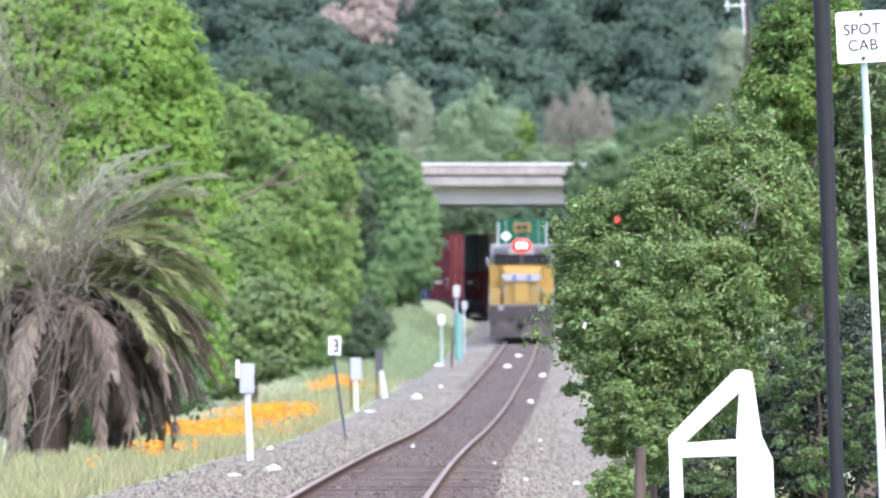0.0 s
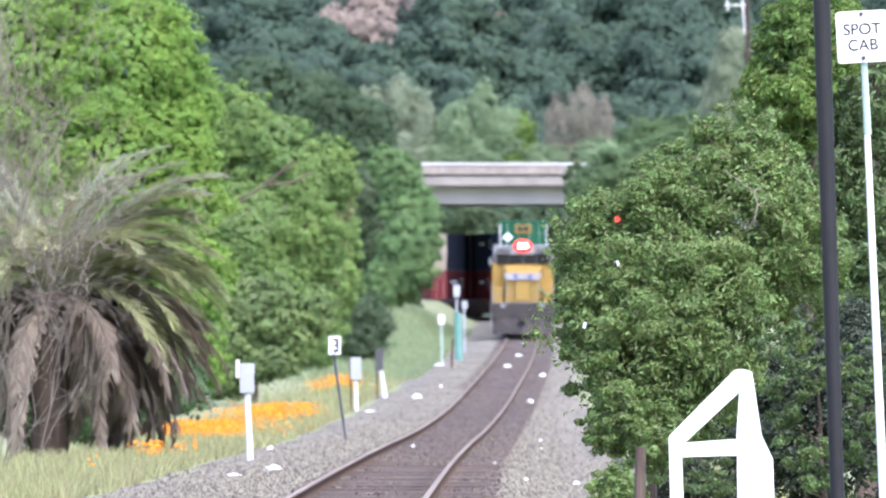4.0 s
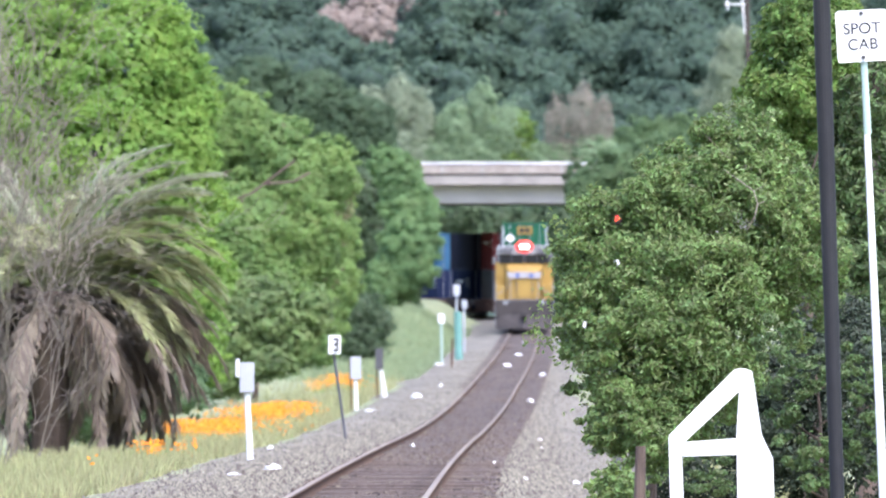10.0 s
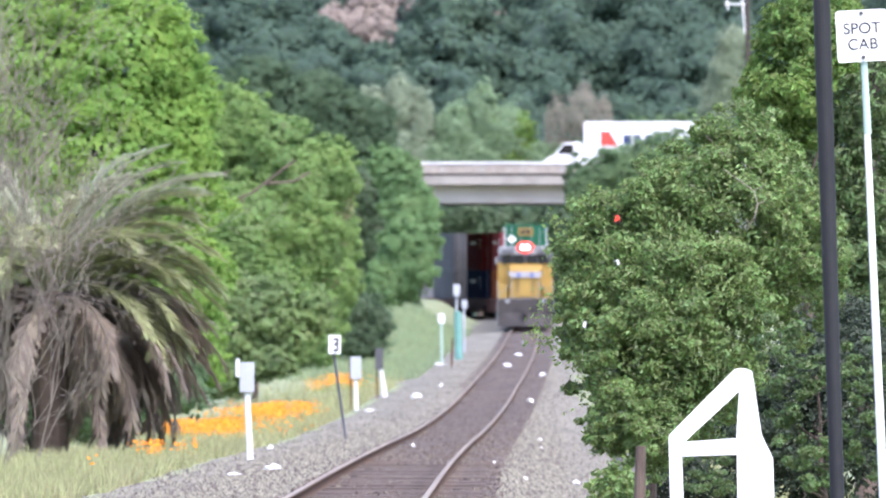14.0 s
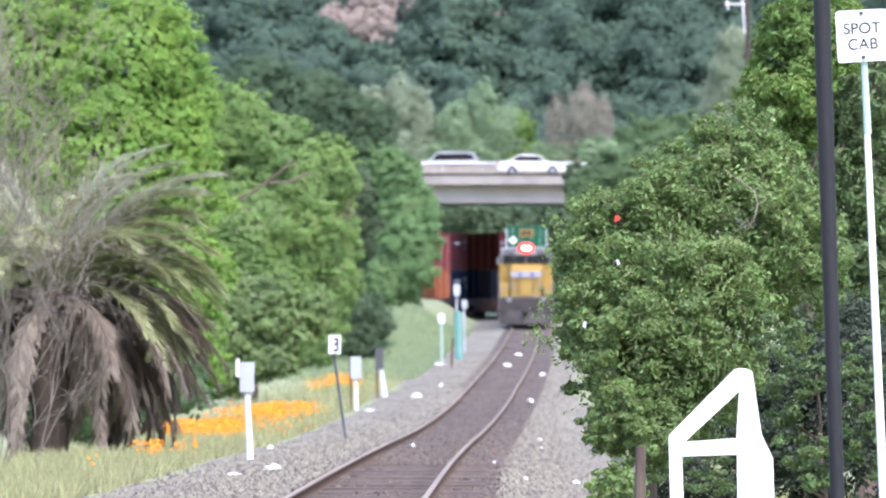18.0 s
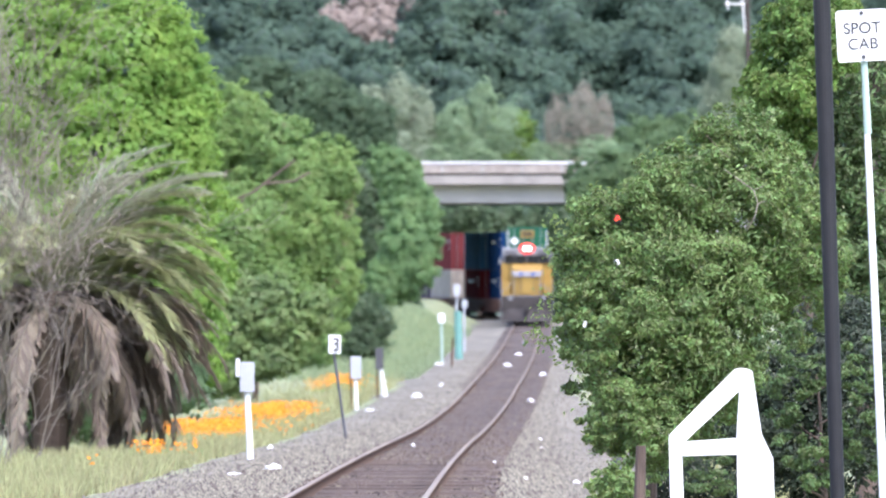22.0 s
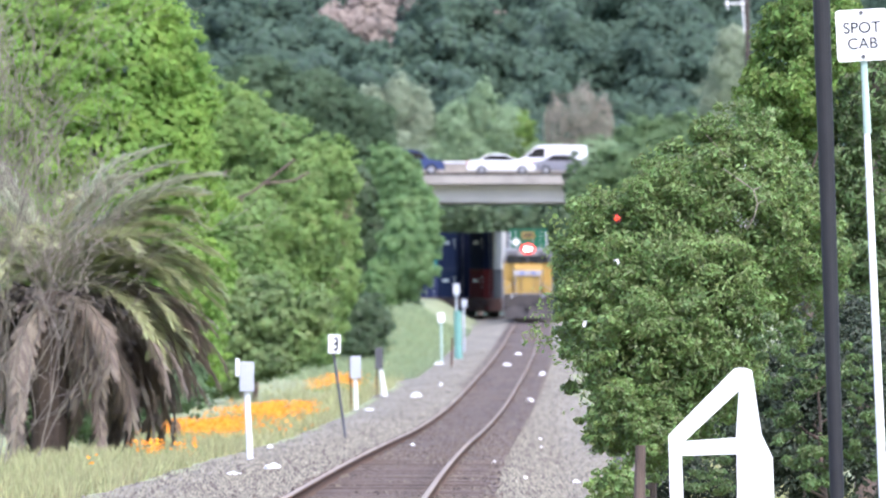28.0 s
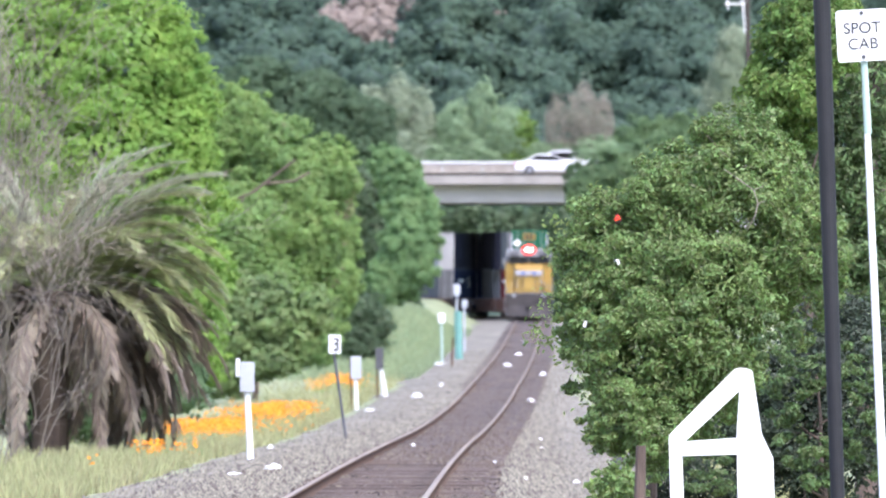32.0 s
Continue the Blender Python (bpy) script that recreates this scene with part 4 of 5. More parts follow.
L_OAK = leafmat("dark_evergreen_leaves", (0.098, 0.155, 0.075), 0.18, other=(0.066, 0.11, 0.058), scale=0.3, rough=0.7)
L_TAN = leafmat("tan_seed_twigs", (0.285, 0.240, 0.132), 0.25, other=(0.209, 0.200, 0.106))
# far green leaves, lightened so that the colour holds the haze
L_MIST = leafmat("haze_paled_green_leaves", (0.285, 0.385, 0.22), 0.08, other=(0.225, 0.32, 0.18), through=0.5, rough=0.9)
L_DRY = leafmat("dry_grey_twigs", (0.42, 0.375, 0.30), 0.1, other=(0.33, 0.30, 0.24), through=0.5, rough=0.9)
L_DRYHILL = leafmat("dry_brown_brush", (0.30, 0.25, 0.205), 0.06, other=(0.225, 0.185, 0.15), through=0.25, rough=0.9)
M_DRYCORE = mat("dry_brush_core", (0.27, 0.215, 0.18), 0.9, scale=0.3, fine=3, vary=0.3)


def build_bush():
    """The leafy bush in front of the line, with a taller tree rising from behind it."""
    s = 190
    b = Vector(((1150 - 784) / s, FOCAL / s, -0.5))
    items = [(1180, 480, 150, 150), (1090, 450, 100, 110), (1072, 570, 82, 95), (1140, 640, 140, 140), (1290, 400, 170, 160), (1238, 600, 130, 170), (1395, 450, 110, 150),
             (1215, 348, 95, 88), (1100, 740, 70, 70), (1160, 770, 70, 80), (1034, 520, 50, 50), (1060, 380, 50, 50), (1090, 870, 50, 50), (1262, 285, 42, 55), (1315, 275, 85, 95), (1236, 232, 16, 26), (1255, 222, 14, 20), (1016, 548, 28, 44)]
    items = [(x, y, w, h, -0.9 * max(0, y - 330) / s) for x, y, w, h in items]
    # brighter sprays over the bush: yellow-green tips, and glints put into colour
    bush = tree("bush", "large glossy-leaved green bush beside the track", "bush", b, lobes_at(s, b, items), 150000, 0.057, L_BUSH, 51, clump=84, trunk=0.06, slim=0.42, even=0.16, jitter=0.75, puff=0.72, more=(lobes_at(s, b, [(1180, 480, 152, 152), (1290, 400, 172, 162), (1140, 640, 142, 142), (1238, 600, 132, 172), (1090, 450, 102, 112), (1072, 570, 84, 97), (962, 565, 34, 60, -0.5), (985, 440, 26, 70), (940, 598, 22, 22, -0.5), (1000, 610, 30, 50, -0.5)]), 8000, 0.052, L_WEED))
    sb = Vector(((1480 - 784) / 184, FOCAL / 184, -0.5))
    # this backing bush paints the dark depth behind the frame
    tree("bush", "bush behind the barrier frame, its deep shade painted near-black", "bush", sb, lobes_at(184, sb, [(1430, 720, 120, 150), (1520, 690, 110, 170), (1400, 830, 90, 90), (1500, 840, 110, 80), (1460, 600, 90, 90), (1370, 740, 60, 110), (1260, 770, 120, 120), (1320, 690, 80, 100), (1260, 870, 140, 80), (1200, 850, 60, 70)]), 44000, 0.054, L_SHADE, 55, clump=70, trunk=0.05, slim=0.5)
    fb = Vector(((1470 - 784) / 200, FOCAL / 200, -0.5))
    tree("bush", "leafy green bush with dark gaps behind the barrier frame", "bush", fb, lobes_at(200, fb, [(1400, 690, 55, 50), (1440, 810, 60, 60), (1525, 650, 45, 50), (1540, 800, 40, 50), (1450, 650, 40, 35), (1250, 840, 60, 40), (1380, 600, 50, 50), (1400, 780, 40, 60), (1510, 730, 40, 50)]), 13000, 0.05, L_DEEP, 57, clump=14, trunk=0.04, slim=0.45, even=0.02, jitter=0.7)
    bm = bmesh.new()
    tube(bm, spot(1131, 930, 200) - b, spot(1134, 790, 200) - b, 0.055, 0.045, 12)
    part("stump", bm, M_BARK, bush, "weathered grey-brown stem")
    # gaps in the leaves before the signal and its plates
    crown = [o for o in bush.children if o.name.startswith("crown")][0]
    bm = bmesh.new()
    bm.from_mesh(crown.data)
    gone = []
    for v in bm.verts:
        q = v.co + b
        s2 = FOCAL / q.y
        px, py = 784 + q.x * s2, 600 - (q.z - EYE_Z) * s2
        if (px - 1092) ** 2 + (py - 388) ** 2 < 70 or (px - 1092) ** 2 + (py - 466) ** 2 < 36 or (px - 1035) ** 2 + (py - 574) ** 2 < 30:
            gone.append(v)
    bmesh.ops.delete(bm, geom=gone, context="VERTS")
    bm.to_mesh(crown.data)
    bm.free()
    db = Vector(((1530 - 784) / 158, FOCAL / 158, -0.5))
    # leaves take the darkened copy, so this tree's shade is painted
    tree("tree", "evergreen tree behind the sign, shade put into its leaf colour", "tree", db, lobes_at(158, db, [(1520, 150, 90, 150), (1470, 250, 90, 120), (1540, 330, 90, 160), (1500, 470, 110, 120), (1460, 380, 80, 120), (1540, 560, 90, 120)]), 28000, 0.085, L_DEEP, 54, clump=70, trunk=0.14, slim=0.4, droop=0.8)
    bm = bmesh.new()
    for p, q in (((1303, 316), (1334, 338)), ((1334, 338), (1341, 362)), ((1341, 362), (1336, 384)), ((1336, 384), (1322, 408))):
        tube(bm, spot(*p, 198) - b, spot(*q, 198) - b, 0.0055, 0.0045, 6)
    for p, q in (((1280, 300), (1303, 316)), ((1334, 338), (1352, 330)), ((1341, 362), (1356, 356))):
        tube(bm, spot(*p, 198) - b, spot(*q, 198) - b, 0.004, 0.003, 5)
    part("bare_branch", bm, M_TWIG, bush, "pale bare branch")
    bm = bmesh.new()
    for p, q in (((1250, 240), (1275, 268)), ((1275, 268), (1292, 282))):
        tube(bm, spot(*p, 198) - b, spot(*q, 198) - b, 0.004, 0.003, 5)
    part("bare_twig", bm, M_BARK, bush, "thin dark twig")
    wb = Vector(((1085 - 784) / 172, FOCAL / 172, -0.45))
    tree("weed", "bright green leafy weeds on the ballast edge", "weed", wb, lobes_at(172, wb, [(1070, 762, 34, 30, -2.5), (1092, 790, 26, 24, -2.5), (1098, 850, 30, 36, -2.5), (1060, 862, 24, 26, -2.5)]), 3200, 0.06, L_WEED, 53, clump=14, trunk=0.015, slim=0.4)
    s = 170
    b = Vector(((1440 - 784) / s, FOCAL / s, -0.5))
    items = [(1400, 150, 90, 120), (1370, 210, 60, 90), (1440, 60, 80, 90), (1385, 265, 45, 60), (1400, 40, 45, 60), (1340, 170, 30, 50)]
    tree("tree", "yellow-green leafy tree rising behind the bush", "tree", b, lobes_at(s, b, items), 30000, 0.075, L_OLIVE, 52, clump=60, trunk=0.12, slim=0.4, droop=0.8)


# ---- signs and posts ----
def build_sign():
    s = 203.0
    base = spot(1572, 919, s)
    t = thing("sign_post", "white square metal sign on a leaning white pole", "sign", base)
    top = spot(1529, 108, s) - base
    bm = bmesh.new()
    tube(bm, (0, 0, -0.75), top, 0.043, 0.026, 14)
    part("pole", bm, M_WHITE, t)
    bm = bmesh.new()
    mid = Vector((0, 0, 0)).lerp(top, 0.84)
    tube(bm, mid, top + Vector((0, 0, 0.02)), 0.034, 0.0285, 14)
    part("pole_sleeve", bm, M_SAGEP, t, "pale grey-green upper pole")
    c = spot(1526, 64, s) - base
    bm = bmesh.new()
    rim = []
    for sx, sz, turn in ((1, 1, 0), (-1, 1, 90), (-1, -1, 180), (1, -1, 270)):
        for k in range(6):
            q = radians(turn + 18 * k)
            rim.append((c.x + sx * 0.196 + 0.03 * math.cos(q), c.z + sz * 0.196 + 0.03 * math.sin(q)))
    prism(bm, rim, c.y - 0.052, c.y - 0.046)
    lean = Matrix.Translation(c) @ Matrix.Rotation(radians(-3.2), 4, "Y") @ Matrix.Translation(-c)
    bmesh.ops.transform(bm, matrix=lean, verts=bm.verts)
    panel = part("sign_panel", bm, M_WHITE, t)
    for word, y in (("SPOT", 49), ("CAB", 77)):
        cu = bpy.data.curves.new("text", "FONT")
        cu.body, cu.size, cu.align_x, cu.extrude = word, 0.138, "CENTER", 0.001
        ob = new("text", cu)
        dg = bpy.context.evaluated_depsgraph_get()
        me = bpy.data.meshes.new_from_object(ob.evaluated_get(dg))
        bpy.data.objects.remove(ob)
        me.transform(lean @ Matrix.Translation(spot(1526, y + 11, s) - base + Vector((0, -0.056, 0))) @ Matrix.Rotation(radians(90), 4, "X"))
        me.materials.clear()
        me.materials.append(M_BLACK)
        part("lettering", me, None, panel, "black letters")
    for y in (24, 102):
        bm = bmesh.new()
        p = lean @ (spot(1526, y, s) - base)
        tube(bm, p + Vector((0, -0.066, 0)), p + Vector((0, -0.05, 0)), 0.018, seg=10)
        part("bolt", bm, M_DGREY, panel, "dark bolt head")
    # dark leaning pole
    s = 215.0
    b, e = spot(1489, 940, s), spot(1452, -60, s)
    bm = bmesh.new()
    tube(bm, (0, 0, -0.75), e - b, 0.055, 0.072, 18)
    p = part("pole", bm, M_BLACK)
    p.location = b
    p.name = "steel_pole"
    tagged(p, "black leaning steel pole beside the track", "pole")


def build_frame():
    """The white-painted timber end frame beside the line."""
    s = 203.0
    base = spot(1275, 925, s)
    t = thing("barrier_frame", "white-painted timber barrier frame with a sloping top rail", "barrier", base)

    def at(x, y):
        p = spot(x, y, s) - base
        return (p.x, p.z)
    for name, pts in (("post", [(1183, 772), (1207, 808), (1216, 1062), (1190, 1062)]),
                      ("sloping_rail", [(1183, 772), (1300, 654), (1314, 652), (1312, 690), (1212, 783), (1207, 808)]),
                      ("cross_rail", [(1207, 783), (1306, 776), (1306, 806), (1207, 809)]),
                      ("brace", [(1314, 652), (1331, 657), (1348, 770), (1368, 812), (1376, 1062), (1308, 1062), (1303, 770), (1308, 690)])):
        bm = bmesh.new()
        prism(bm, [at(*q) for q in pts], -0.06 if name != "cross_rail" else -0.05, 0.06)
        bmesh.ops.bevel(bm, geom=list(bm.edges), offset=0.006, segments=2, affect="EDGES")
        part(name, bm, M_WHITE, t)


def build_posts():
    def post(s, x, y, make, label, cat, name):
        d = FOCAL / s
        base = spot(x, y, s)
        base.z = g_at(x, s).z
        t = thing(name, label, cat, base)

        def at(px, py, dy=0.0):
            p = spot(px, py, s) - base
            return Vector((p.x, dy, p.z))
        make(t, at, s)
        return t

    def bar(t, name, a, b, r, m, r1=None):
        bm = bmesh.new()
        if name in ("pole", "stake", "casing", "mast") or t.name.startswith("stake"):
            a = Vector((a.x, a.y, -0.08))
        tube(bm, a, b, r, r1, 10)
        return part(name, bm, m, t)

    def plate(t, name, at, x0, x1, y0, y1, m, deep=0.1, dy=-0.08, label=""):
        a, b = at(x0, y1), at(x1, y0)
        bm = bmesh.new()
        box(bm, a.x, b.x, dy, dy + deep, a.z, b.z, bevel=min(0.02, deep * 0.3))
        return part(name, bm, m, t, label)

    def m1(t, at, s):
        bar(t, "pole", at(443, 812), at(437, 690), 0.055, M_WHITE, 0.045)
        plate(t, "box", at, 424, 450, 642, 695, M_GREY, 0.2, -0.1)
        plate(t, "fin", at, 417, 424, 636, 668, M_WHITE, 0.05)
    post(108, 443, 806, m1, "white post with a pale grey box on top in the grass", "marker post", "marker_post")

    def m2(t, at, s):
        bar(t, "pole", at(613, 800), at(590, 622), 0.028, M_DGREY)
        p = plate(t, "number_plate", at, 581, 603, 594, 627, M_WHITE, 0.02)
        for y0, y1, x0, x1 in ((599, 602, 590, 598), (609, 612, 591, 598), (619, 622, 590, 598), (600, 621, 596, 599)):
            plate(p, "bar", at, x0, x1, y0, y1, M_BLACK, 0.01, -0.1)
    post(88, 613, 786, m2, "leaning dark rod with a small white plate", "marker post", "marker_post")

    def m3(t, at, s):
        bar(t, "pole", at(631, 726), at(629, 672), 0.06, M_WHITE, 0.05)
        plate(t, "box", at, 620, 639, 632, 672, M_GREY, 0.2, -0.1)
        bar(t, "stake", at(622, 722), at(619, 634), 0.025, M_RAIL)
    post(63, 630, 724, m3, "white post with a grey box and rusty stake", "marker post", "marker_post")

    def m4(t, at, s):
        bar(t, "pole", at(681, 706), at(674, 655), 0.1, M_WHITE, 0.06)
        plate(t, "box", at, 664, 678, 617, 655, M_DGREY, 0.2, -0.1)
        bar(t, "stake", at(667, 700), at(667, 655), 0.025, M_RAIL)
    post(58, 678, 704, m4, "white post with a dark grey box on top", "marker post", "marker_post")

    def m5(t, at, s):
        bar(t, "pole", at(782, 640), at(781, 573), 0.05, M_SAGEP)
        plate(t, "target", at, 775, 787, 556, 573, M_WHITE, 0.06)
    post(44, 781, 640, m5, "thin pale post with a white reflector", "marker post", "marker_post")

    def m6(t, at, s):
        bar(t, "casing", at(812, 642), at(810, 552), 0.16, M_TEAL, 0.15)
        bar(t, "rod", at(808, 556), at(808, 522), 0.045, M_GREY)
        plate(t, "head", at, 802, 814, 504, 524, M_GREY, 0.12)
    post(43, 811, 638, m6, "teal-painted post casing with a pale grey head", "marker post", "marker_post")

    def m7(t, at, s):
        bar(t, "pole", at(822, 625), at(821, 545), 0.05, M_GREY)
        plate(t, "head", at, 817, 827, 532, 546, M_GREY, 0.12)
    post(40, 822, 622, m7, "slim pale grey post with a small grey head", "marker post", "marker_post")

    def m8(t, at, s):
        bar(t, "rod", at(799, 643), at(801, 600), 0.04, M_RAIL)
    post(46, 800, 643, m8, "short rusty iron stake", "stake", "stake")

    def m9(t, at, s):
        bar(t, "pole", at(1330, 600), at(1322, -30), 0.18, M_TIE, 0.14)
        bar(t, "bracket", at(1282, 8), at(1322, 8), 0.06, M_WHITE)
        bar(t, "conduit", at(1312, -30), at(1318, 60), 0.06, M_WHITE)
        bar(t, "drop_bracket", at(1286, -20), at(1288, 18), 0.06, M_WHITE)
    post(26, 1330, 590, m9, "dark timber utility pole with pale brackets", "utility pole", "utility_pole")

    # railway signal half hidden behind the bush
    def m10(t, at, s):
        bar(t, "mast", at(1093, 740), at(1092, 395), 0.06, M_DGREY)
        plate(t, "signal_head", at, 1078, 1106, 374, 402, M_BLACK, 0.2, -0.2)
        bm = bmesh.new()
        tube(bm, at(1092, 388, -0.3), at(1092, 388, -0.2), 5.2 / s, seg=18)
        part("lens", bm, M_REDGLOW, t, "lit red signal lens")
        plate(t, "plate", at, 1088, 1096, 460, 474, M_WHITE, 0.05, -0.2, "small white plate")
        plate(t, "lower_plate", at, 1030, 1040, 564, 584, M_WHITE, 0.05, -0.2, "small white plate")
        bar(t, "plate_arm", at(1035, 574), at(1093, 574), 0.02, M_DGREY)
    post(110, 1093, 822, m10, "railway signal showing a small red light behind the bush", "railway signal", "railway_signal")


M_TEAL = mat("faded_teal_paint", (0.17, 0.36, 0.31), 0.6, vary=0.25, scale=3, fine=30)


# ---- palms, dry shrub, meadow ----
def frond(rng, base, yaw, rise, length, sag, live, width=0.32):
    """A palm frond: a bending midrib with leaflets on both sides."""
    n = 26
    p = Vector(base)
    pts = []
    el = rise
    for i in range(n + 1):
        pts.append(p.copy())
        el -= sag / n * (0.5 + 1.2 * i / n)
        p = p + Vector((math.cos(yaw) * math.cos(el), math.sin(yaw) * math.cos(el), math.sin(el))) * length / n
    v, f = [], []
    for i in range(2, n):
        d = (pts[i + 1] - pts[i]).normalized()
        side = d.cross(Vector((0, 0, 1)))
        if side.length < 0.05:
            side = Vector((1, 0, 0))
        side.normalize()
        up = side.cross(d)
        w = width * (0.35 + 0.65 * math.sin(math.pi * min(1.0, (i / n) ** 0.7))) * rng.uniform(0.8, 1.15)
        for sgn in (-1, 1):
            for h in (0.0, 0.33, 0.66):
                q = pts[i] + (pts[i + 1] - pts[i]) * h
                tip = q + (side * sgn * rng.uniform(0.36, 0.72) + d * rng.uniform(0.8, 1.2) + up * rng.uniform(-0.1, 0.45) * (1 if live else -0.6)) * w
                tip.z -= w * rng.uniform(0.0, 0.35) * (1 if live else 2.0)
                k = len(v)
                m = q.lerp(tip, 0.45)
                t = (d * 0.6 + side * 0.8) * 0.042
                v += [q, m + t + up * 0.01, tip, m - t]
                f += [(k, k + 1, k + 2), (k, k + 2, k + 3)]
    for i in range(n):
        k = len(v)
        r = 0.02 * (1 - 0.8 * i / n) + 0.004
        r2 = 0.02 * (1 - 0.8 * (i + 1) / n) + 0.004
        a, b = pts[i], pts[i + 1]
        v += [a + Vector((r, 0, 0)), a + Vector((-r, 0, 0)), a + Vector((0, -r, r)), b + Vector((r2, 0, 0)), b + Vector((-r2, 0, 0)), b + Vector((0, -r2, r2))]
        for q in ((0, 1, 4), (0, 4, 3), (1, 2, 5), (1, 5, 4), (2, 0, 3), (2, 3, 5)):
            f.append(tuple(k + j for j in q))
    return [tuple(q) for q in v], f


def palm(label, base, height, live, dead, length, seed):
    rng = np.random.default_rng(seed)
    t = thing("palm_tree", label, "palm tree", base)
    bm = bmesh.new()
    for i in range(8):
        z0, z1 = height * i / 8, height * (i + 1) / 8
        tube(bm, (0, 0, z0 - 0.05), (0, 0, z1), 0.30 + 0.03 * (i % 2), 0.36, 12)
    part("trunk", bm, M_BARK, t)
    top = Vector((0, 0, height))
    for k in range(live):
        yaw = k * 2.399 + rng.normal(0, 0.2)
        yaw -= 0.46 * math.sin(2 * yaw)
        rise = rng.uniform(0.05, 1.1)
        v, f = frond(rng, top, yaw, rise, length * rng.uniform(0.85, 1.1), rng.uniform(1.0, 1.7), True, 0.50)
        raw("frond", v, f, L_PALM, t, "arching olive-green frond")
    for k in range(live // 4):
        yaw = (0.25 if k % 3 else math.pi - 0.3) + rng.normal(0, 0.45)
        v, f = frond(rng, top, yaw, rng.uniform(0.95, 1.4), length * rng.uniform(0.95, 1.2), rng.uniform(0.7, 1.2), True, 0.46)
        raw("frond", v, f, L_PLUME, t, "upright grey-green feathery frond")
    for k in range(live // 5):
        v, f = frond(rng, top, rng.uniform(-0.7, 0.25), rng.uniform(0.2, 0.75), length * rng.uniform(0.8, 0.98), rng.uniform(1.2, 1.8), True, 0.55)
        raw("frond", v, f, L_PALM, t, "arching olive-green frond")
    for k in range(dead):
        yaw = k * 2.399 + rng.normal(0, 0.3)
        yaw -= 0.46 * math.sin(2 * yaw)
        if math.sin(yaw) < -0.7 and rng.uniform() < 0.65:
            continue
        rise = rng.uniform(-0.7, 0.5)
        v, f = frond(rng, top - Vector((0, 0, rng.uniform(0.05, 0.5))), yaw, rise, length * rng.uniform(0.65, 1.12), rng.uniform(1.0, 1.7), False, 0.40)
        v = [(x, y, max(z, 0.06)) for x, y, z in v]
        raw("dead_frond", v, f, L_DEAD, t, "drooping grey-brown dead frond")
    # a thicker skirt on the side towards the line
    for k in range(dead // 5):
        yaw = rng.normal(0.0, 0.55)
        v, f = frond(rng, top - Vector((0, 0, rng.uniform(0.0, 0.45))), yaw, rng.uniform(-0.25, 0.5), length * rng.uniform(0.75, 1.0), rng.uniform(1.0, 1.7), False, 0.52)
        v = [(x, y, max(z, 0.06)) for x, y, z in v]
        raw("dead_frond", v, f, L_DEAD, t, "drooping grey-brown dead frond")
    return t


def build_palms():
    b = g_at(88, 98)
    palm("spreading date palm with olive fronds and a skirt of dead ones", b, spot(60, 515, 98).z - b.z, 64, 130, 3.4, 71)
    b = Vector(((1590 - 784) / 150, FOCAL / 150, -0.5))
    palm("fan of hanging dead brown palm fronds beside the tree", b, spot(1590, 40, 150).z + 0.5, 0, 22, 1.3, 72)


def build_dry_shrub():
    """A leafless thicket of thin grey stems in front of the palm."""
    rng = np.random.default_rng(91)
    segs = []

    def grow(p, d, length, r, level):
        k = 5
        for i in range(k):
            d = (d + Vector((rng.normal(0, 0.13), rng.normal(0, 0.13), rng.normal(0.02, 0.1)))).normalized()
            q = p + d * length / k
            segs.append((p, q, r * (1 - 0.12 * i), r * (1 - 0.12 * (i + 1))))
            if level < 3 and i > (1 if level == 0 else 0):
                for _ in range(2 if level < 2 else 1):
                    if rng.uniform() < 0.85:
                        e = (d + Vector((rng.normal(0, 0.55), rng.normal(0, 0.5), rng.normal(0.05, 0.4)))).normalized()
                        grow(q, e, length * rng.uniform(0.4, 0.62), r * 0.5, level + 1)
            p = q
    b = g_at(40, 112)
    t = thing("dry_shrub", "leafless thicket of thin grey-brown stems before the palm", "shrub", b)
    for i in range(38):
        segs.clear()
        if i < 28:
            grow(Vector((rng.uniform(-1.75, -0.15), rng.uniform(-0.6, 0.6), 0)), Vector((rng.normal(-0.03, 0.12), rng.normal(0, 0.2), 1)).normalized(), rng.uniform(3.0, 5.9), 0.011, 0)
        else:
            grow(Vector((rng.uniform(-1.5, 0.3), rng.uniform(-0.8, 0.2), 0)), Vector((rng.normal(0.15, 0.5), rng.normal(0, 0.2), 0.9)).normalized(), rng.uniform(1.8, 3.2), 0.015, 1)
        v, f = [], []
        for a, c, r0, r1 in segs:
            k = len(v)
            for q, r in ((a, r0), (c, r1)):
                r = max(r, 0.0042)
                v += [(q.x + r, q.y, q.z), (q.x - r * 0.5, q.y + r, q.z + r * 0.4), (q.x - r * 0.5, q.y - r, q.z - r * 0.4)]
            f += [(k, k + 1, k + 4), (k, k + 4, k + 3), (k + 1, k + 2, k + 5), (k + 1, k + 5, k + 4), (k + 2, k, k + 3), (k + 2, k + 3, k + 5)]
        raw("stem", v, f, M_TWIG, t)


def scatter_blades(rng, spots, h0, h1, w):
    """Thin upright blades at the ground points."""
    n = len(spots)
    h = rng.uniform(h0, h1, n)
    a = rng.uniform(0, 6.28, n)
    lean = rng.normal(0, 0.35, (n, 2)) * h[:, None]
    dx, dy = np.cos(a) * w, np.sin(a) * w
    p0 = spots + np.stack([dx, dy, np.zeros(n) - 0.03], 1)
    p1 = spots - np.stack([dx, dy, np.zeros(n) + 0.03], 1)
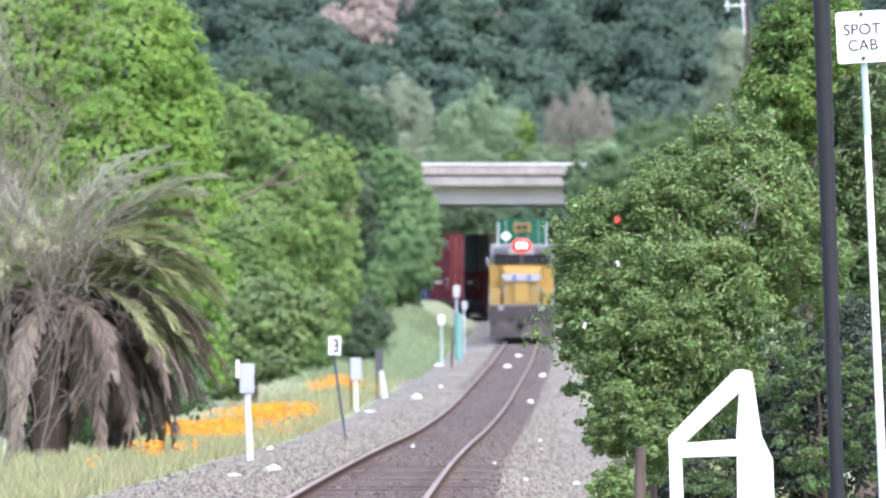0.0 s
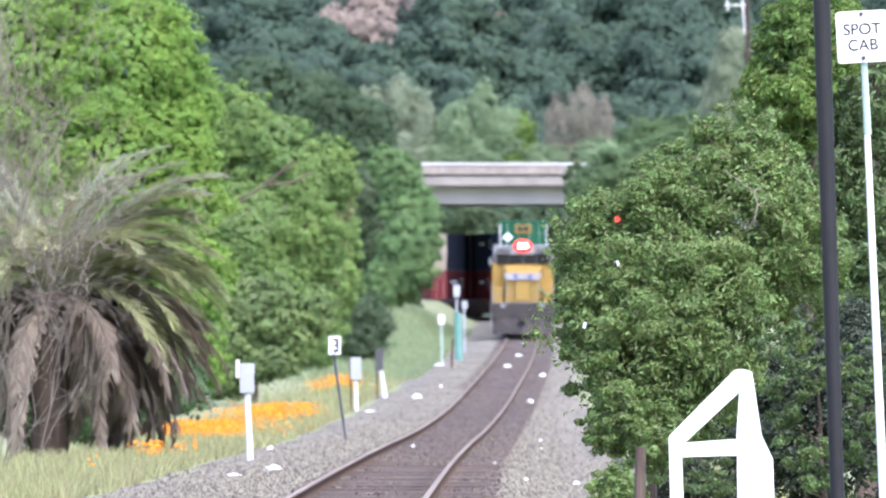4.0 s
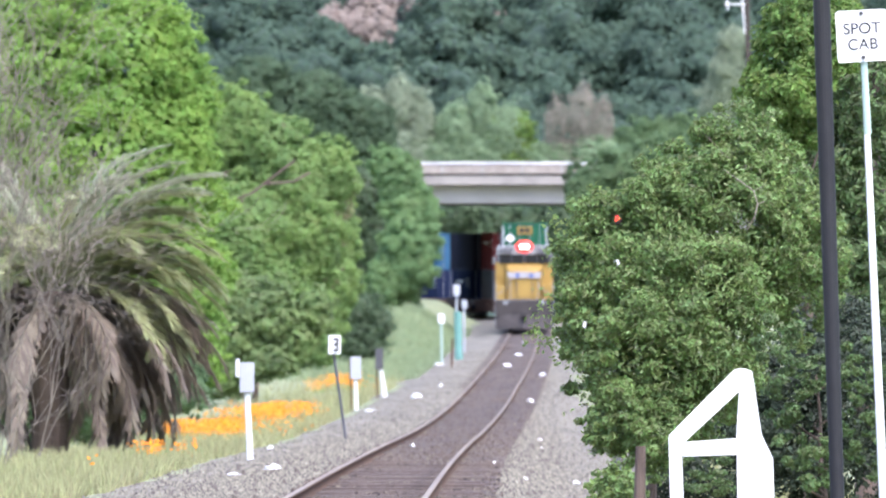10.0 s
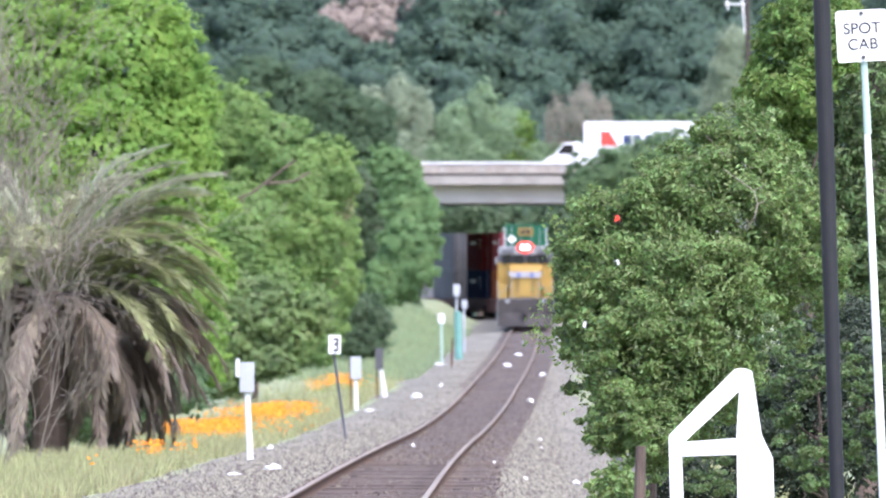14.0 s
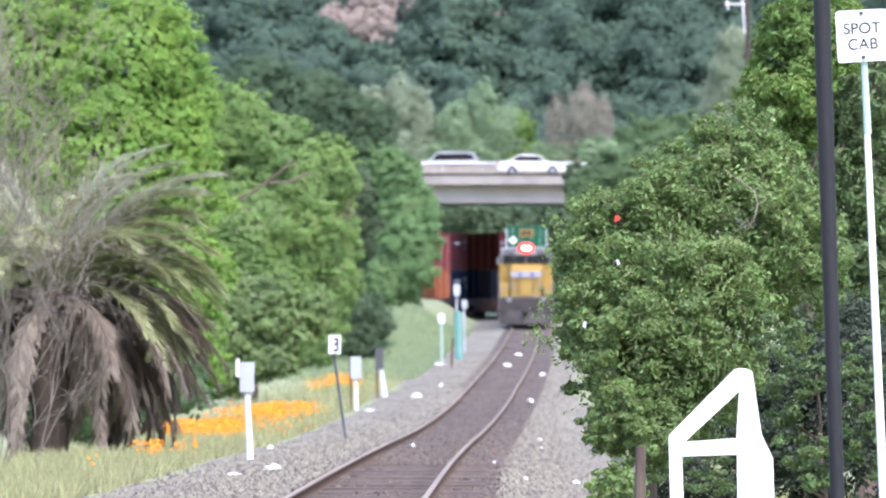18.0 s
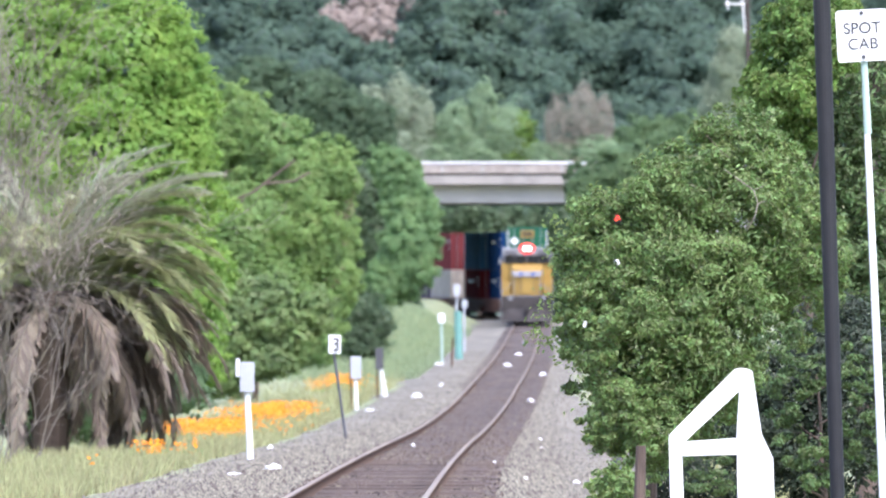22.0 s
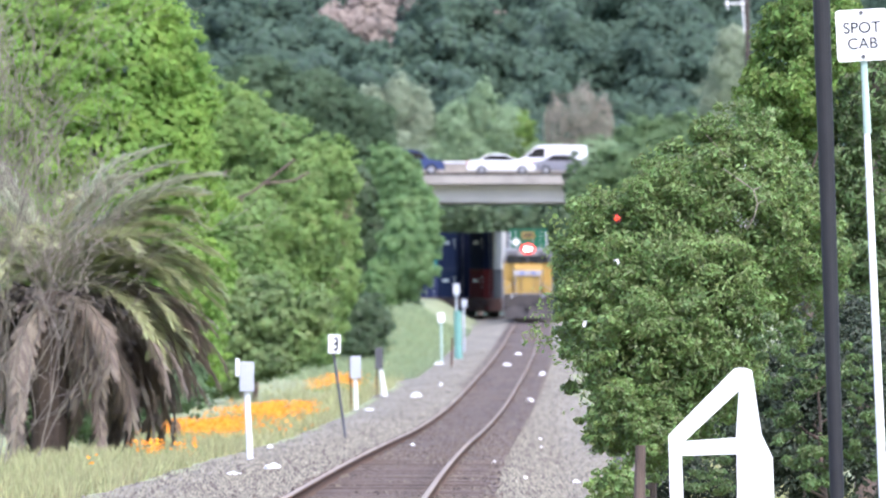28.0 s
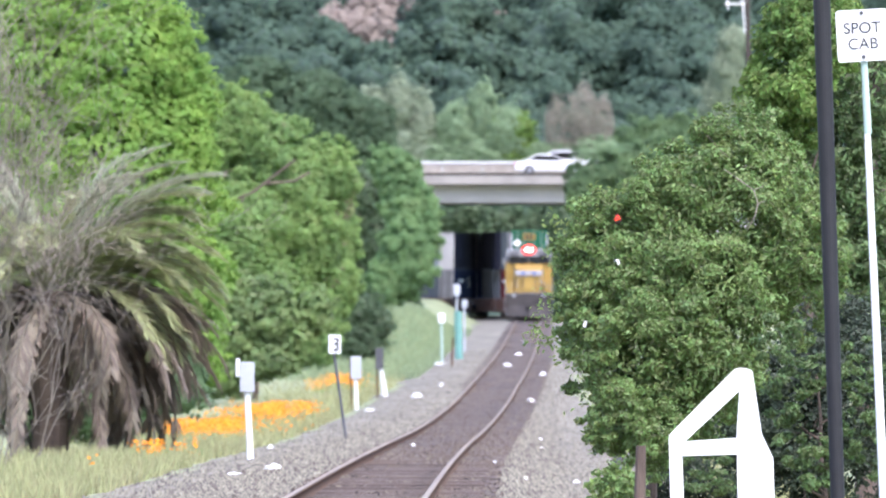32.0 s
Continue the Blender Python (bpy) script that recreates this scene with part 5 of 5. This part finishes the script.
    p2 = spots + np.stack([lean[:, 0], lean[:, 1], h], 1)
    v = np.stack([p0, p1, p2], 1).reshape(-1, 3)
    f = np.arange(3 * n).reshape(-1, 3)
    return v, f


def gp(t, d):
    return (t + track_x(min(d, BEND)), d, ground_z(t, d))


def build_meadow():
    rng = np.random.default_rng(101)
    pts = []
    while len(pts) < 52000:
        d = FOCAL / rng.uniform(33, 150)
        left = -3.55
        t = left - abs(rng.normal(0, 1.9)) if rng.uniform() < 0.85 else rng.uniform(4.2 - 1.6 * smooth(690, 800, d), 7)
        if noise.noise(Vector((t * 0.5, d * 0.04, 2))) > -0.35:
            pts.append(gp(t, d))
    v, f = scatter_blades(rng, np.array(pts), 0.08, 0.34, 0.014)
    far = []
    for _ in range(36000):
        d = rng.uniform(880, 1400)
        far.append(gp(-3.1 - abs(rng.normal(0, 2.6)), d))
    v2, f2 = scatter_blades(rng, np.array(far), 0.12, 0.42, 0.02)
    tagged(raw("bank_grass", v2, f2, L_BANKGRASS), "green grass on the low bank beside the line", "grass", kind="stuff")
    tagged(raw("meadow_grass", v, f, L_GRASS), "pale yellow-green meadow grass along the ballast", "grass", kind="stuff")
    pts = []
    for t0, tw, d0, d1, n in ((-5.3, 0.9, 620, 685, 8000), (-5.45, 1.25, 535, 580, 7000), (-5.4, 0.9, 805, 870, 1800), (-4.35, 0.5, 418, 436, 620), (-4.5, 0.12, 352, 362, 260)):
        for _ in range(n):
            x, y = rng.normal(0, 0.5), rng.uniform(0, 1)
            t, d = t0 + x * tw, d0 + (d1 - d0) * y
            if noise.noise(Vector((t * 1.6, d * 0.05, 9))) > -0.02 + rng.normal(0, 0.1):
                g = gp(t, d)
                pts.append((g[0], g[1], g[2] + rng.uniform(0.1, 0.42)))
    pts = np.array(pts)
    v, f = leaves(rng, pts, np.tile(np.array([0, -0.4, 0.6]), (len(pts), 1)), 0.06, 0.9)
    tagged(raw("poppies", v, f, M_POPPY), "drifts of orange poppies in the grass by the line", "flowers", kind="stuff")
    st = []
    for x, y, z in pts[::1]:
        st.append((x + rng.normal(0, 0.04), y, z - 0.3))
    v, f = scatter_blades(rng, np.array(st), 0.12, 0.3, 0.012)
    tagged(raw("poppy_foliage", v, f, L_MID), "feathery green poppy foliage", "foliage", kind="stuff")


def build_stones():
    """Loose ballast over the shoulders and between the ties."""
    rng = np.random.default_rng(111)
    n = 66000
    s = rng.uniform(40, 186, n)
    d = FOCAL / s
    t = np.where(rng.uniform(0, 1, n) < 0.5, -0.9 - np.abs(rng.normal(0, 1.2, n)), 1.5 + np.abs(rng.normal(0, 1.2, n)))
    mid = rng.uniform(0, 1, n) < 0.3
    t = np.where(mid, rng.uniform(-0.9, 1.6, n), t)
    c = np.array([gp(a, b) for a, b in zip(t, d)])
    r = (rng.uniform(0.014, 0.042, n) * np.where(mid, 0.8, 1) * np.where(rng.uniform(0, 1, n) < 0.04, 1.6, 1))[:, None]
    dirs = np.array([(1, 0, -0.2), (-0.5, 0.85, -0.2), (-0.5, -0.85, -0.2), (0.1, 0.1, 0.9)])
    v = np.stack([c + dirs[k] * r * rng.uniform(0.7, 1.3, (n, 3)) for k in range(4)], 1).reshape(-1, 3)
    i = np.arange(n)[:, None] * 4
    f = np.concatenate([i + [0, 1, 3], i + [1, 2, 3], i + [2, 0, 3]])
    keep = np.concatenate([mid, mid, mid])
    ob = raw("track_ballast", v, f[keep], M_BEDSTONE)
    tagged(ob, "brown oily ballast stones between the rails", "stones", kind="stuff")
    ob = raw("loose_ballast", v, f[~keep], M_STONE)
    tagged(ob, "loose grey ballast stones along the track", "stones", kind="stuff")


M_BEDSTONE = mat("oily_ballast_stone", (0.125, 0.097, 0.076), 0.9, scale=3, fine=40, other=(0.055, 0.042, 0.033), bump=0.3, island=0.75)
M_STONE = mat("ballast_stone", (0.20, 0.186, 0.146), 0.9, scale=3, fine=40, other=(0.10, 0.088, 0.066), bump=0.3, island=0.6)


def build_litter():
    rng = np.random.default_rng(121)
    # side, distance, width
    for k, (t, d, w, h) in enumerate(((-1.69, 349, 0.30, 0.18), (-2.15, 342, 0.26, 0.08), (-3.05, 470, 0.14, 0.12), (-2.93, 680, 0.32, 0.1), (-2.1, 739, 0.36, 0.3), (-0.43, 482, 0.1, 0.1),
                                     (-0.12, 947, 0.34, 0.24), (0.06, 1048, 0.4, 0.2), (0.12, 1187, 0.22, 0.14), (1.35, 876, 0.28, 0.26), (1.31, 727, 0.26, 0.24), (1.95, 553, 0.12, 0.08), (2.04, 513, 0.08, 0.07),
                                     (-3.05, 984, 0.8, 0.12), (-1.83, 812, 0.14, 0.2), (1.33, 403, 0.07, 0.07), (3.38, 430, 0.4, 0.1), (3.9, 551, 0.3, 0.12), (2.66, 401, 0.16, 0.1), (1.85, 360, 0.08, 0.06), (2.6, 330, 0.07, 0.05))):
        bm = bmesh.new()
        bmesh.ops.create_icosphere(bm, subdivisions=2, radius=0.5)
        for v in bm.verts:
            q = 1 + 0.9 * noise.noise(v.co * 4.5 + Vector((k * 3.1, 0, 0)))
            v.co = Vector((v.co.x * w * 0.8 * q, v.co.y * w * 0.7 * q, max(-0.02, v.co.z * h * 0.8 * q)))
        ob = part("litter_scrap", bm, M_WHITE)
        ob.location = Vector(gp(t, d)) + Vector((0, 0, 0.012 if abs(t) > 1.4 else 0.02))
        tagged(ob, "crumpled white scrap of litter lying on the ballast", "litter", group="litter on the ballast")


# ---- road traffic ----
CAR_PAINT = {"white": (0.80, 0.80, 0.79), "silver": (0.45, 0.47, 0.49), "grey": (0.2, 0.2, 0.22), "dark": (0.05, 0.055, 0.065), "navy": (0.03, 0.05, 0.14), "red": (0.5, 0.06, 0.04), "sky": (0.2, 0.5, 0.75),
             "yellow": (0.85, 0.5, 0.02), "brown": (0.105, 0.062, 0.055), "ink": (0.03, 0.034, 0.055), "tan": (0.30, 0.24, 0.18), "brick": (0.30, 0.14, 0.115), "chrome": (0.47, 0.46, 0.43)}
CARMATS = {}
M_TYRE = mat("tyre_rubber", (0.02, 0.02, 0.02), 0.85, vary=0.2)
M_RIM = mat("alloy_rim", (0.4, 0.4, 0.41), 0.4, 0.8, vary=0.1)
M_TAIL = mat("red_tail_lamp", (0.5, 0.02, 0.02), 0.3, vary=0.1)


def carmat(c):
    if c not in CARMATS:
        CARMATS[c] = mat(c + "_car_paint", CAR_PAINT[c], 0.3, 0.0, vary=0.06, scale=1, fine=20, bump=0, spec=0.6)
    return CARMATS[c]


def hull(key, pts, w, material, name, t, bevel=0.05, label="", y=0.0):
    def make(b):
        prism(b, pts, y - w / 2, y + w / 2)
        if bevel:
            bmesh.ops.bevel(b, geom=list(b.edges), offset=bevel, segments=2, affect="EDGES", clamp_overlap=True)
    return part(name, cmesh(name + "|" + key, make, material), None, t, label)


def wheels(t, key, xs, half, r):
    for x in xs:
        for sy in (-1, 1):
            y = sy * half
            wh = part("wheel", cmesh("wheel|%s%.2f%d" % (key, x, sy), lambda b: tube(b, (x, y - 0.11, r), (x, y + 0.11, r), r, seg=18), M_TYRE), None, t)
            part("rim", cmesh("rim|%s%.2f%d" % (key, x, sy), lambda b: tube(b, (x, y + sy * 0.10, r), (x, y + sy * 0.125, r), r * 0.62, seg=14), M_RIM), None, wh)


def car(kind, c):
    """A road vehicle facing +x, its base at the middle."""
    label = {"sedan": "%s saloon car driving on the freeway", "suv": "%s sport utility car driving on the freeway", "pickup": "%s pickup truck driving on the freeway", "van": "%s delivery van driving on the freeway"}[kind] % {"sky": "light blue", "dark": "dark grey", "navy": "navy blue"}.get(c, c)
    t = thing({"sedan": "car", "suv": "suv", "pickup": "pickup_truck", "van": "van"}[kind], label, {"sedan": "car", "suv": "car", "pickup": "pickup truck", "van": "van"}[kind], group="traffic on the bridge")
    m = carmat(c)
    if kind == "sedan":
        body = [(-2.38, 0.32), (2.3, 0.28), (2.4, 0.5), (2.32, 0.72), (1.1, 0.95), (-1.6, 1.0), (-2.35, 0.95), (-2.42, 0.6)]
        cab = [(1.15, 0.93), (0.35, 1.38), (-0.1, 1.46), (-0.9, 1.43), (-1.75, 0.98)]
        glass = [(0.95, 0.97), (0.32, 1.33), (-0.85, 1.37), (-1.5, 1.0)]
        ax, r, w, fl = (1.42, -1.4), 0.33, 1.8, (2.28, 0.62)
    elif kind == "suv":
        body = [(-2.35, 0.4), (2.25, 0.36), (2.38, 0.6), (2.3, 0.95), (1.2, 1.12), (-2.25, 1.15), (-2.42, 0.7)]
        cab = [(1.25, 1.1), (0.6, 1.68), (0.1, 1.76), (-1.9, 1.74), (-2.3, 1.12)]
        glass = [(1.02, 1.14), (0.55, 1.62), (-1.8, 1.64), (-2.05, 1.18)]
        ax, r, w, fl = (1.42, -1.42), 0.38, 1.9, (2.26, 0.8)
    elif kind == "pickup":
        body = [(-2.85, 0.5), (2.7, 0.42), (2.8, 0.7), (2.72, 1.08), (1.35, 1.18), (-2.8, 1.16), (-2.88, 0.8)]
        cab = [(1.4, 1.15), (0.85, 1.76), (0.4, 1.84), (-0.75, 1.82), (-0.95, 1.15)]
        glass = [(1.18, 1.2), (0.78, 1.7), (-0.65, 1.72), (-0.75, 1.2)]
        ax, r, w, fl = (1.75, -1.7), 0.4, 1.95, (2.7, 0.9)
    else:
        body = [(-2.8, 0.4), (2.55, 0.38), (2.7, 0.65), (2.6, 1.05), (1.75, 1.3), (0.9, 2.1), (0.5, 2.2), (-2.7, 2.18), (-2.82, 1.2)]
        cab = None
        glass = [(1.6, 1.32), (0.88, 2.0), (0.2, 2.0), (0.2, 1.32)]
        ax, r, w, fl = (1.7, -1.7), 0.37, 2.0, (2.6, 0.8)
    k = kind + c
    hull(k, body, w, m, "body", t, 0.06)
    if cab:
        hull(k, cab, w - 0.22, m, "roof", t, 0.05)
    side = (w - (0.19 if cab else -0.02)) / 2 - 0.03
    for sy in (-1, 1):
        hull("%s%d" % (kind, sy), glass, 0.06, M_GLASS, "side_window", t, 0.0, "dark side window", sy * side)
    wheels(t, kind, ax, w / 2 - 0.08, r)
    for sy in (-1, 1):
        hull("%s%d" % (kind, sy), [(fl[0] - 0.12, fl[1] - 0.06), (fl[0] + 0.1, fl[1] - 0.08), (fl[0] + 0.02, fl[1] + 0.08), (fl[0] - 0.16, fl[1] + 0.08)], 0.36, M_RIM, "headlight", t, 0.0, "clear headlight", sy * (w / 2 - 0.19))
        hull("%s%d" % (kind, sy), [(body[0][0] - 0.06, 0.72), (body[0][0] + 0.12, 0.72), (body[0][0] + 0.12, 0.9), (body[0][0] - 0.05, 0.9)], 0.3, M_TAIL, "tail_light", t, 0.0, "red tail light", sy * (w / 2 - 0.17))
    hull(kind, [(body[1][0] - 0.1, 0.36), (body[2][0] + 0.03, 0.4), (body[2][0] + 0.03, 0.58), (body[1][0] - 0.1, 0.58)], w - 0.2, M_DGREY, "bumper", t, 0.02, "dark front bumper")
    return t


def tractor(t, key, c, x, sleeper):
    """A truck's tractor with its nose at x."""
    m = carmat(c)
    hull(key + "a", [(x - 2.1, 0.55), (x - 0.05, 0.5), (x, 0.9), (x - 0.1, 1.55), (x - 2.1, 1.85)], 2.1, m, "bonnet", t, 0.08)
    if sleeper:
        pts = [(x - 4.9, 0.6), (x - 1.9, 0.6), (x - 1.9, 1.85), (x - 2.35, 2.65), (x - 2.6, 3.3), (x - 3.2, 3.9), (x - 4.9, 3.95)]
    else:
        pts = [(x - 3.6, 0.6), (x - 1.9, 0.6), (x - 1.9, 1.85), (x - 2.2, 2.75), (x - 2.6, 2.95), (x - 3.6, 2.95)]
    hull(key + "b", pts, 2.35, m, "cab", t, 0.08)
    hull(key + "g", [(x - 2.08, 1.95), (x - 2.42, 2.6), (x - 3.1, 2.6), (x - 3.1, 1.95)], 2.38, M_GLASS, "cab_window", t, 0.0, "dark cab windows")
    hull(key + "c", [(x - 7.2, 0.75), (x - 1.9, 0.7), (x - 1.9, 1.0), (x - 7.2, 1.05)], 1.0, M_DGREY, "chassis", t, 0.02, "dark chassis frame")
    hull(key + "d", [(x - 0.12, 0.38), (x + 0.06, 0.38), (x + 0.06, 0.75), (x - 0.12, 0.75)], 2.3, carmat("chrome"), "bumper", t, 0.03, "bright steel bumper")
    wheels(t, key, (x - 1.25, x - 5.3, x - 6.5), 1.05, 0.5)
    for sy in (-1, 1):
        part("exhaust_stack", cmesh("exhaust_stack|%s%d" % (key, sy), lambda b: tube(b, (x - 3.75 - 1.3 * sleeper, sy * 1.05, 1.0), (x - 3.75 - 1.3 * sleeper, sy * 1.05, 3.4 + 0.7 * sleeper), 0.08, seg=10), carmat("chrome")), None, t, "bright exhaust stack")


def truck(kind):
    if kind == "box_semi":
        t = thing("semi_truck", "white articulated lorry with a sleeper cab and box trailer", "truck", group="traffic on the bridge")
        tractor(t, kind, "white", 6.9, True)
        hull(kind, [(-6.9, 1.15), (1.75, 1.15), (1.75, 3.98), (-6.9, 3.98)], 2.55, carmat("white"), "trailer_box", t, 0.04)
        hull(kind + "s", [(-6.7, 0.9), (1.2, 0.9), (1.2, 1.14), (-6.7, 1.14)], 1.2, M_DGREY, "trailer_frame", t, 0.02)
        wheels(t, kind + "t", (-5.9, -4.7), 1.05, 0.5)
    elif kind == "tanker":
        t = thing("tanker_truck", "silver tanker lorry with a white cab", "truck", group="traffic on the bridge")
        tractor(t, kind, "white", 8.0, False)
        part("tank", cmesh("tank|", lambda b: [tube(b, (-6.6, 0, 1.62), (3.6, 0, 1.62), 0.64, seg=24)] + [tube(b, (x - 0.05, 0, 1.62), (x + 0.05, 0, 1.62), 0.68, seg=24) for x in (-6.5, -4.0, -1.5, 1.0, 3.5)], carmat("chrome")), None, t, "ribbed silver tank")
        hull(kind + "s", [(-6.6, 0.75), (3.4, 0.75), (3.4, 1.0), (-6.6, 1.0)], 1.2, M_DGREY, "trailer_frame", t, 0.02)
        wheels(t, kind + "t", (-5.9, -4.7), 1.05, 0.5)
    elif kind in ("navy_dump", "yellow_dump"):
        c, b = ("white", "ink") if kind == "navy_dump" else ("yellow", "brown")
        t = thing("dump_truck", "%s tractor hauling two %s hopper trailers" % (c, "dark" if b == "ink" else b), "truck", group="traffic on the bridge")
        tractor(t, kind, c, 10.2, False)
        for k, x in enumerate((2.6, -5.9)):
            up = 2.45 if b == "ink" else 2.12
            hull("%s%d" % (kind, k), [(x - 2.6, 1.5), (x - 1.2, 0.85), (x + 1.2, 0.85), (x + 2.6, 1.5), (x + 2.4, up), (x - 2.4, up)], 2.4, carmat(b), "hopper", t, 0.04)
            hull("%s%dr" % (kind, k), [(x - 2.5, up - 0.03), (x + 2.5, up - 0.03), (x + 2.5, up + 0.13), (x - 2.5, up + 0.13)], 2.5, carmat("tan" if b == "ink" else "brown"), "rim_board", t, 0.02, "dusty tan top rim")
            hull("%s%df" % (kind, k), [(x - 4.2, 1.0), (x + 3.9, 1.0), (x + 3.9, 1.22), (x - 4.2, 1.22)], 0.9, M_DGREY, "trailer_frame", t, 0.02)
            wheels(t, "%s%d" % (kind, k), (x - 3.6,), 1.05, 0.5)
    elif kind == "rental":
        t = thing("box_truck", "white box lorry with a red and blue marking", "truck", group="traffic on the bridge")
        hull(kind + "a", [(3.1, 0.6), (5.7, 0.5), (5.75, 1.2), (5.0, 1.6), (4.4, 2.4), (3.1, 2.5)], 2.2, carmat("white"), "cab", t, 0.08)
        hull(kind + "g", [(4.85, 1.62), (4.4, 2.3), (3.7, 2.3), (3.7, 1.62)], 2.24, M_GLASS, "cab_window", t, 0.0, "dark cab windows")
        hull(kind, [(-5.7, 1.0), (3.0, 1.0), (3.0, 3.9), (-5.7, 3.9)], 2.5, carmat("white"), "box", t, 0.04)
        hull(kind + "r", [(0.6, 2.2), (1.8, 2.2), (1.8, 3.2), (1.2, 3.2)], 2.53, carmat("red"), "marking", t, 0.0, "red marking")
        for k in range(5):
            hull("%sl%d" % (kind, k), [(0.2 - k * 0.75, 2.3), (-0.3 - k * 0.75, 2.3), (-0.3 - k * 0.75, 2.95), (0.2 - k * 0.75, 2.95)], 2.53, carmat("navy"), "lettering_bar", t, 0.0, "navy lettering block")
        hull(kind + "f", [(-5.6, 0.75), (4.0, 0.75), (4.0, 1.0), (-5.6, 1.0)], 1.0, M_DGREY, "chassis", t, 0.02)
        wheels(t, kind, (4.6, -3.6), 1.0, 0.45)
    else:
        t = thing("flatbed_truck", "dull red and yellow loaded flatbed lorry", "truck", group="traffic on the bridge")
        hull(kind + "a", [(1.6, 0.6), (3.4, 0.5), (3.45, 1.3), (2.9, 2.2), (1.6, 2.25)], 2.2, carmat("yellow"), "cab", t, 0.08)
        hull(kind + "g", [(3.1, 1.45), (2.8, 2.05), (2.1, 2.05), (2.1, 1.45)], 2.24, M_GLASS, "cab_window", t, 0.0, "dark cab windows")
        hull(kind, [(-3.4, 1.0), (1.4, 1.0), (1.4, 2.25), (-3.4, 2.25)], 2.3, carmat("brick"), "cargo_box", t, 0.05)
        hull(kind + "f", [(-3.4, 0.75), (2.0, 0.75), (2.0, 1.0), (-3.4, 1.0)], 1.0, M_DGREY, "chassis", t, 0.02)
        wheels(t, kind, (2.5, -2.2), 1.0, 0.45)
    return t


# lane distance from the near edge and speed; the near side drives to the right
LANES = {"r0": (3.2, 26.0), "tank": (3.2, 28.7), "dump": (3.2, 24.5), "r1": (7.0, 30.5), "r2": (11.0, 32.5), "l1": (22.0, -31.5), "l0": (26.0, -27.5)}
# kind, colour, lane, seconds, place along the road at that time (m)
TRAFFIC = [("sedan", "white", "r1", 0.2, 0.0), ("suv", "navy", "l1", 1.0, 0.2), ("sedan", "white", "l1", 1.1, 9.2), ("suv", "silver", "r1", 1.5, 7.7), ("sedan", "dark", "l1", 2.0, 9.7), ("sedan", "white", "r1", 2.1, 0.0),
           ("pickup", "white", "r2", 2.5, 3.1), ("sedan", "white", "l1", 3.5, 0.0), ("sedan", "white", "r2", 6.0, 6.2), ("sedan", "white", "l1", 6.0, 2.4), ("sedan", "white", "l1", 6.05, -3.4),
           ("sedan", "silver", "r1", 6.7, 4.4), ("sedan", "white", "l1", 7.0, -0.2), ("sedan", "dark", "r1", 7.5, 3.9), ("suv", "navy", "r2", 7.5, 6.8), ("suv", "silver", "r1", 8.5, -0.8), ("sedan", "red", "l1", 10.5, 1.1),
           ("sedan", "grey", "l1", 11.9, 5.4), ("pickup", "sky", "r1", 13.5, -1.0), ("suv", "white", "l1", 13.5, 2.8), ("pickup", "white", "r2", 13.5, 7.0), ("suv", "white", "l1", 17.0, -1.4),
           ("sedan", "white", "r1", 18.0, 6.2), ("suv", "silver", "l1", 18.0, 0.2), ("van", "white", "l0", 18.5, 1.0), ("sedan", "dark", "l1", 18.8, 0.4), ("pickup", "white", "l0", 19.0, 2.2),
           ("sedan", "white", "r1", 19.5, 5.7), ("sedan", "silver", "r1", 20.0, 7.2), ("sedan", "white", "l1", 20.1, 4.2), ("suv", "grey", "r1", 21.5, 6.3), ("sedan", "white", "r1", 22.5, 7.2),
           ("sedan", "white", "r1", 23.0, 9.0), ("sedan", "white", "r1", 23.1, 0.3), ("sedan", "white", "l1", 23.1, 5.7), ("pickup", "white", "r1", 24.0, 7.5), ("van", "white", "r1", 24.5, 7.2),
           ("sedan", "dark", "r1", 25.0, 5.3), ("sedan", "grey", "l1", 25.0, 0.1), ("sedan", "navy", "l1", 27.5, -0.8), ("pickup", "white", "r1", 27.5, 6.3), ("sedan", "white", "r1", 28.0, 4.1), ("sedan", "grey", "r2", 28.0, 8.6),
           ("van", "white", "l0", 28.0, 7.4), ("suv", "navy", "r2", 28.05, -0.6), ("sedan", "silver", "r1", 29.0, 7.9), ("pickup", "white", "l0", 29.5, 4.5), ("suv", "white", "r1", 30.0, -0.6),
           ("sedan", "silver", "r1", 31.0, 4.8), ("sedan", "white", "r1", 32.0, 7.4), ("pickup", "white", "l1", 32.0, 8.4)]
TRUCKS = [("tanker", "tank", 5.5, 4.6), ("navy_dump", "l0", 11.0, 15.0), ("box_semi", "r0", 12.0, -1.2), ("rental", "l0", 14.0, 12.9), ("yellow_dump", "dump", 16.5, -1.9), ("flatbed", "l0", 19.9, 0.3)]
traffic = []


def build_vehicles():
    for kind, c, lane, t, x in TRAFFIC:
        traffic.append((car(kind, c), lane, t, x))
    for kind, lane, t, x in TRUCKS:
        traffic.append((truck(kind), lane, t, x))


def traffic_motion():
    times = [0.0, 0.1, 0.3, 1.0] + [float(k) for k in range(4, 32, 4)] + [31.0, 31.7, 31.9, 32.0]
    for ob, lane, t0, x0 in traffic:
        off, v = LANES[lane]
        walk(ob, [(t, pose(x0 + v * (t - t0), NEAR_D + off, ROAD_Z, 0, 0, 180 if v < 0 else 0)) for t in times])


def motions():
    train_motion(loco)
    traffic_motion()


build_ground()
track = build_track()
build_bridge()
loco = build_loco()
build_cars()
build_trees()
build_hill()
build_bush()
build_sign()
build_frame()
build_posts()
build_palms()
build_dry_shrub()
build_meadow()
build_stones()
build_litter()
build_vehicles()
build_ties(track)
motions()
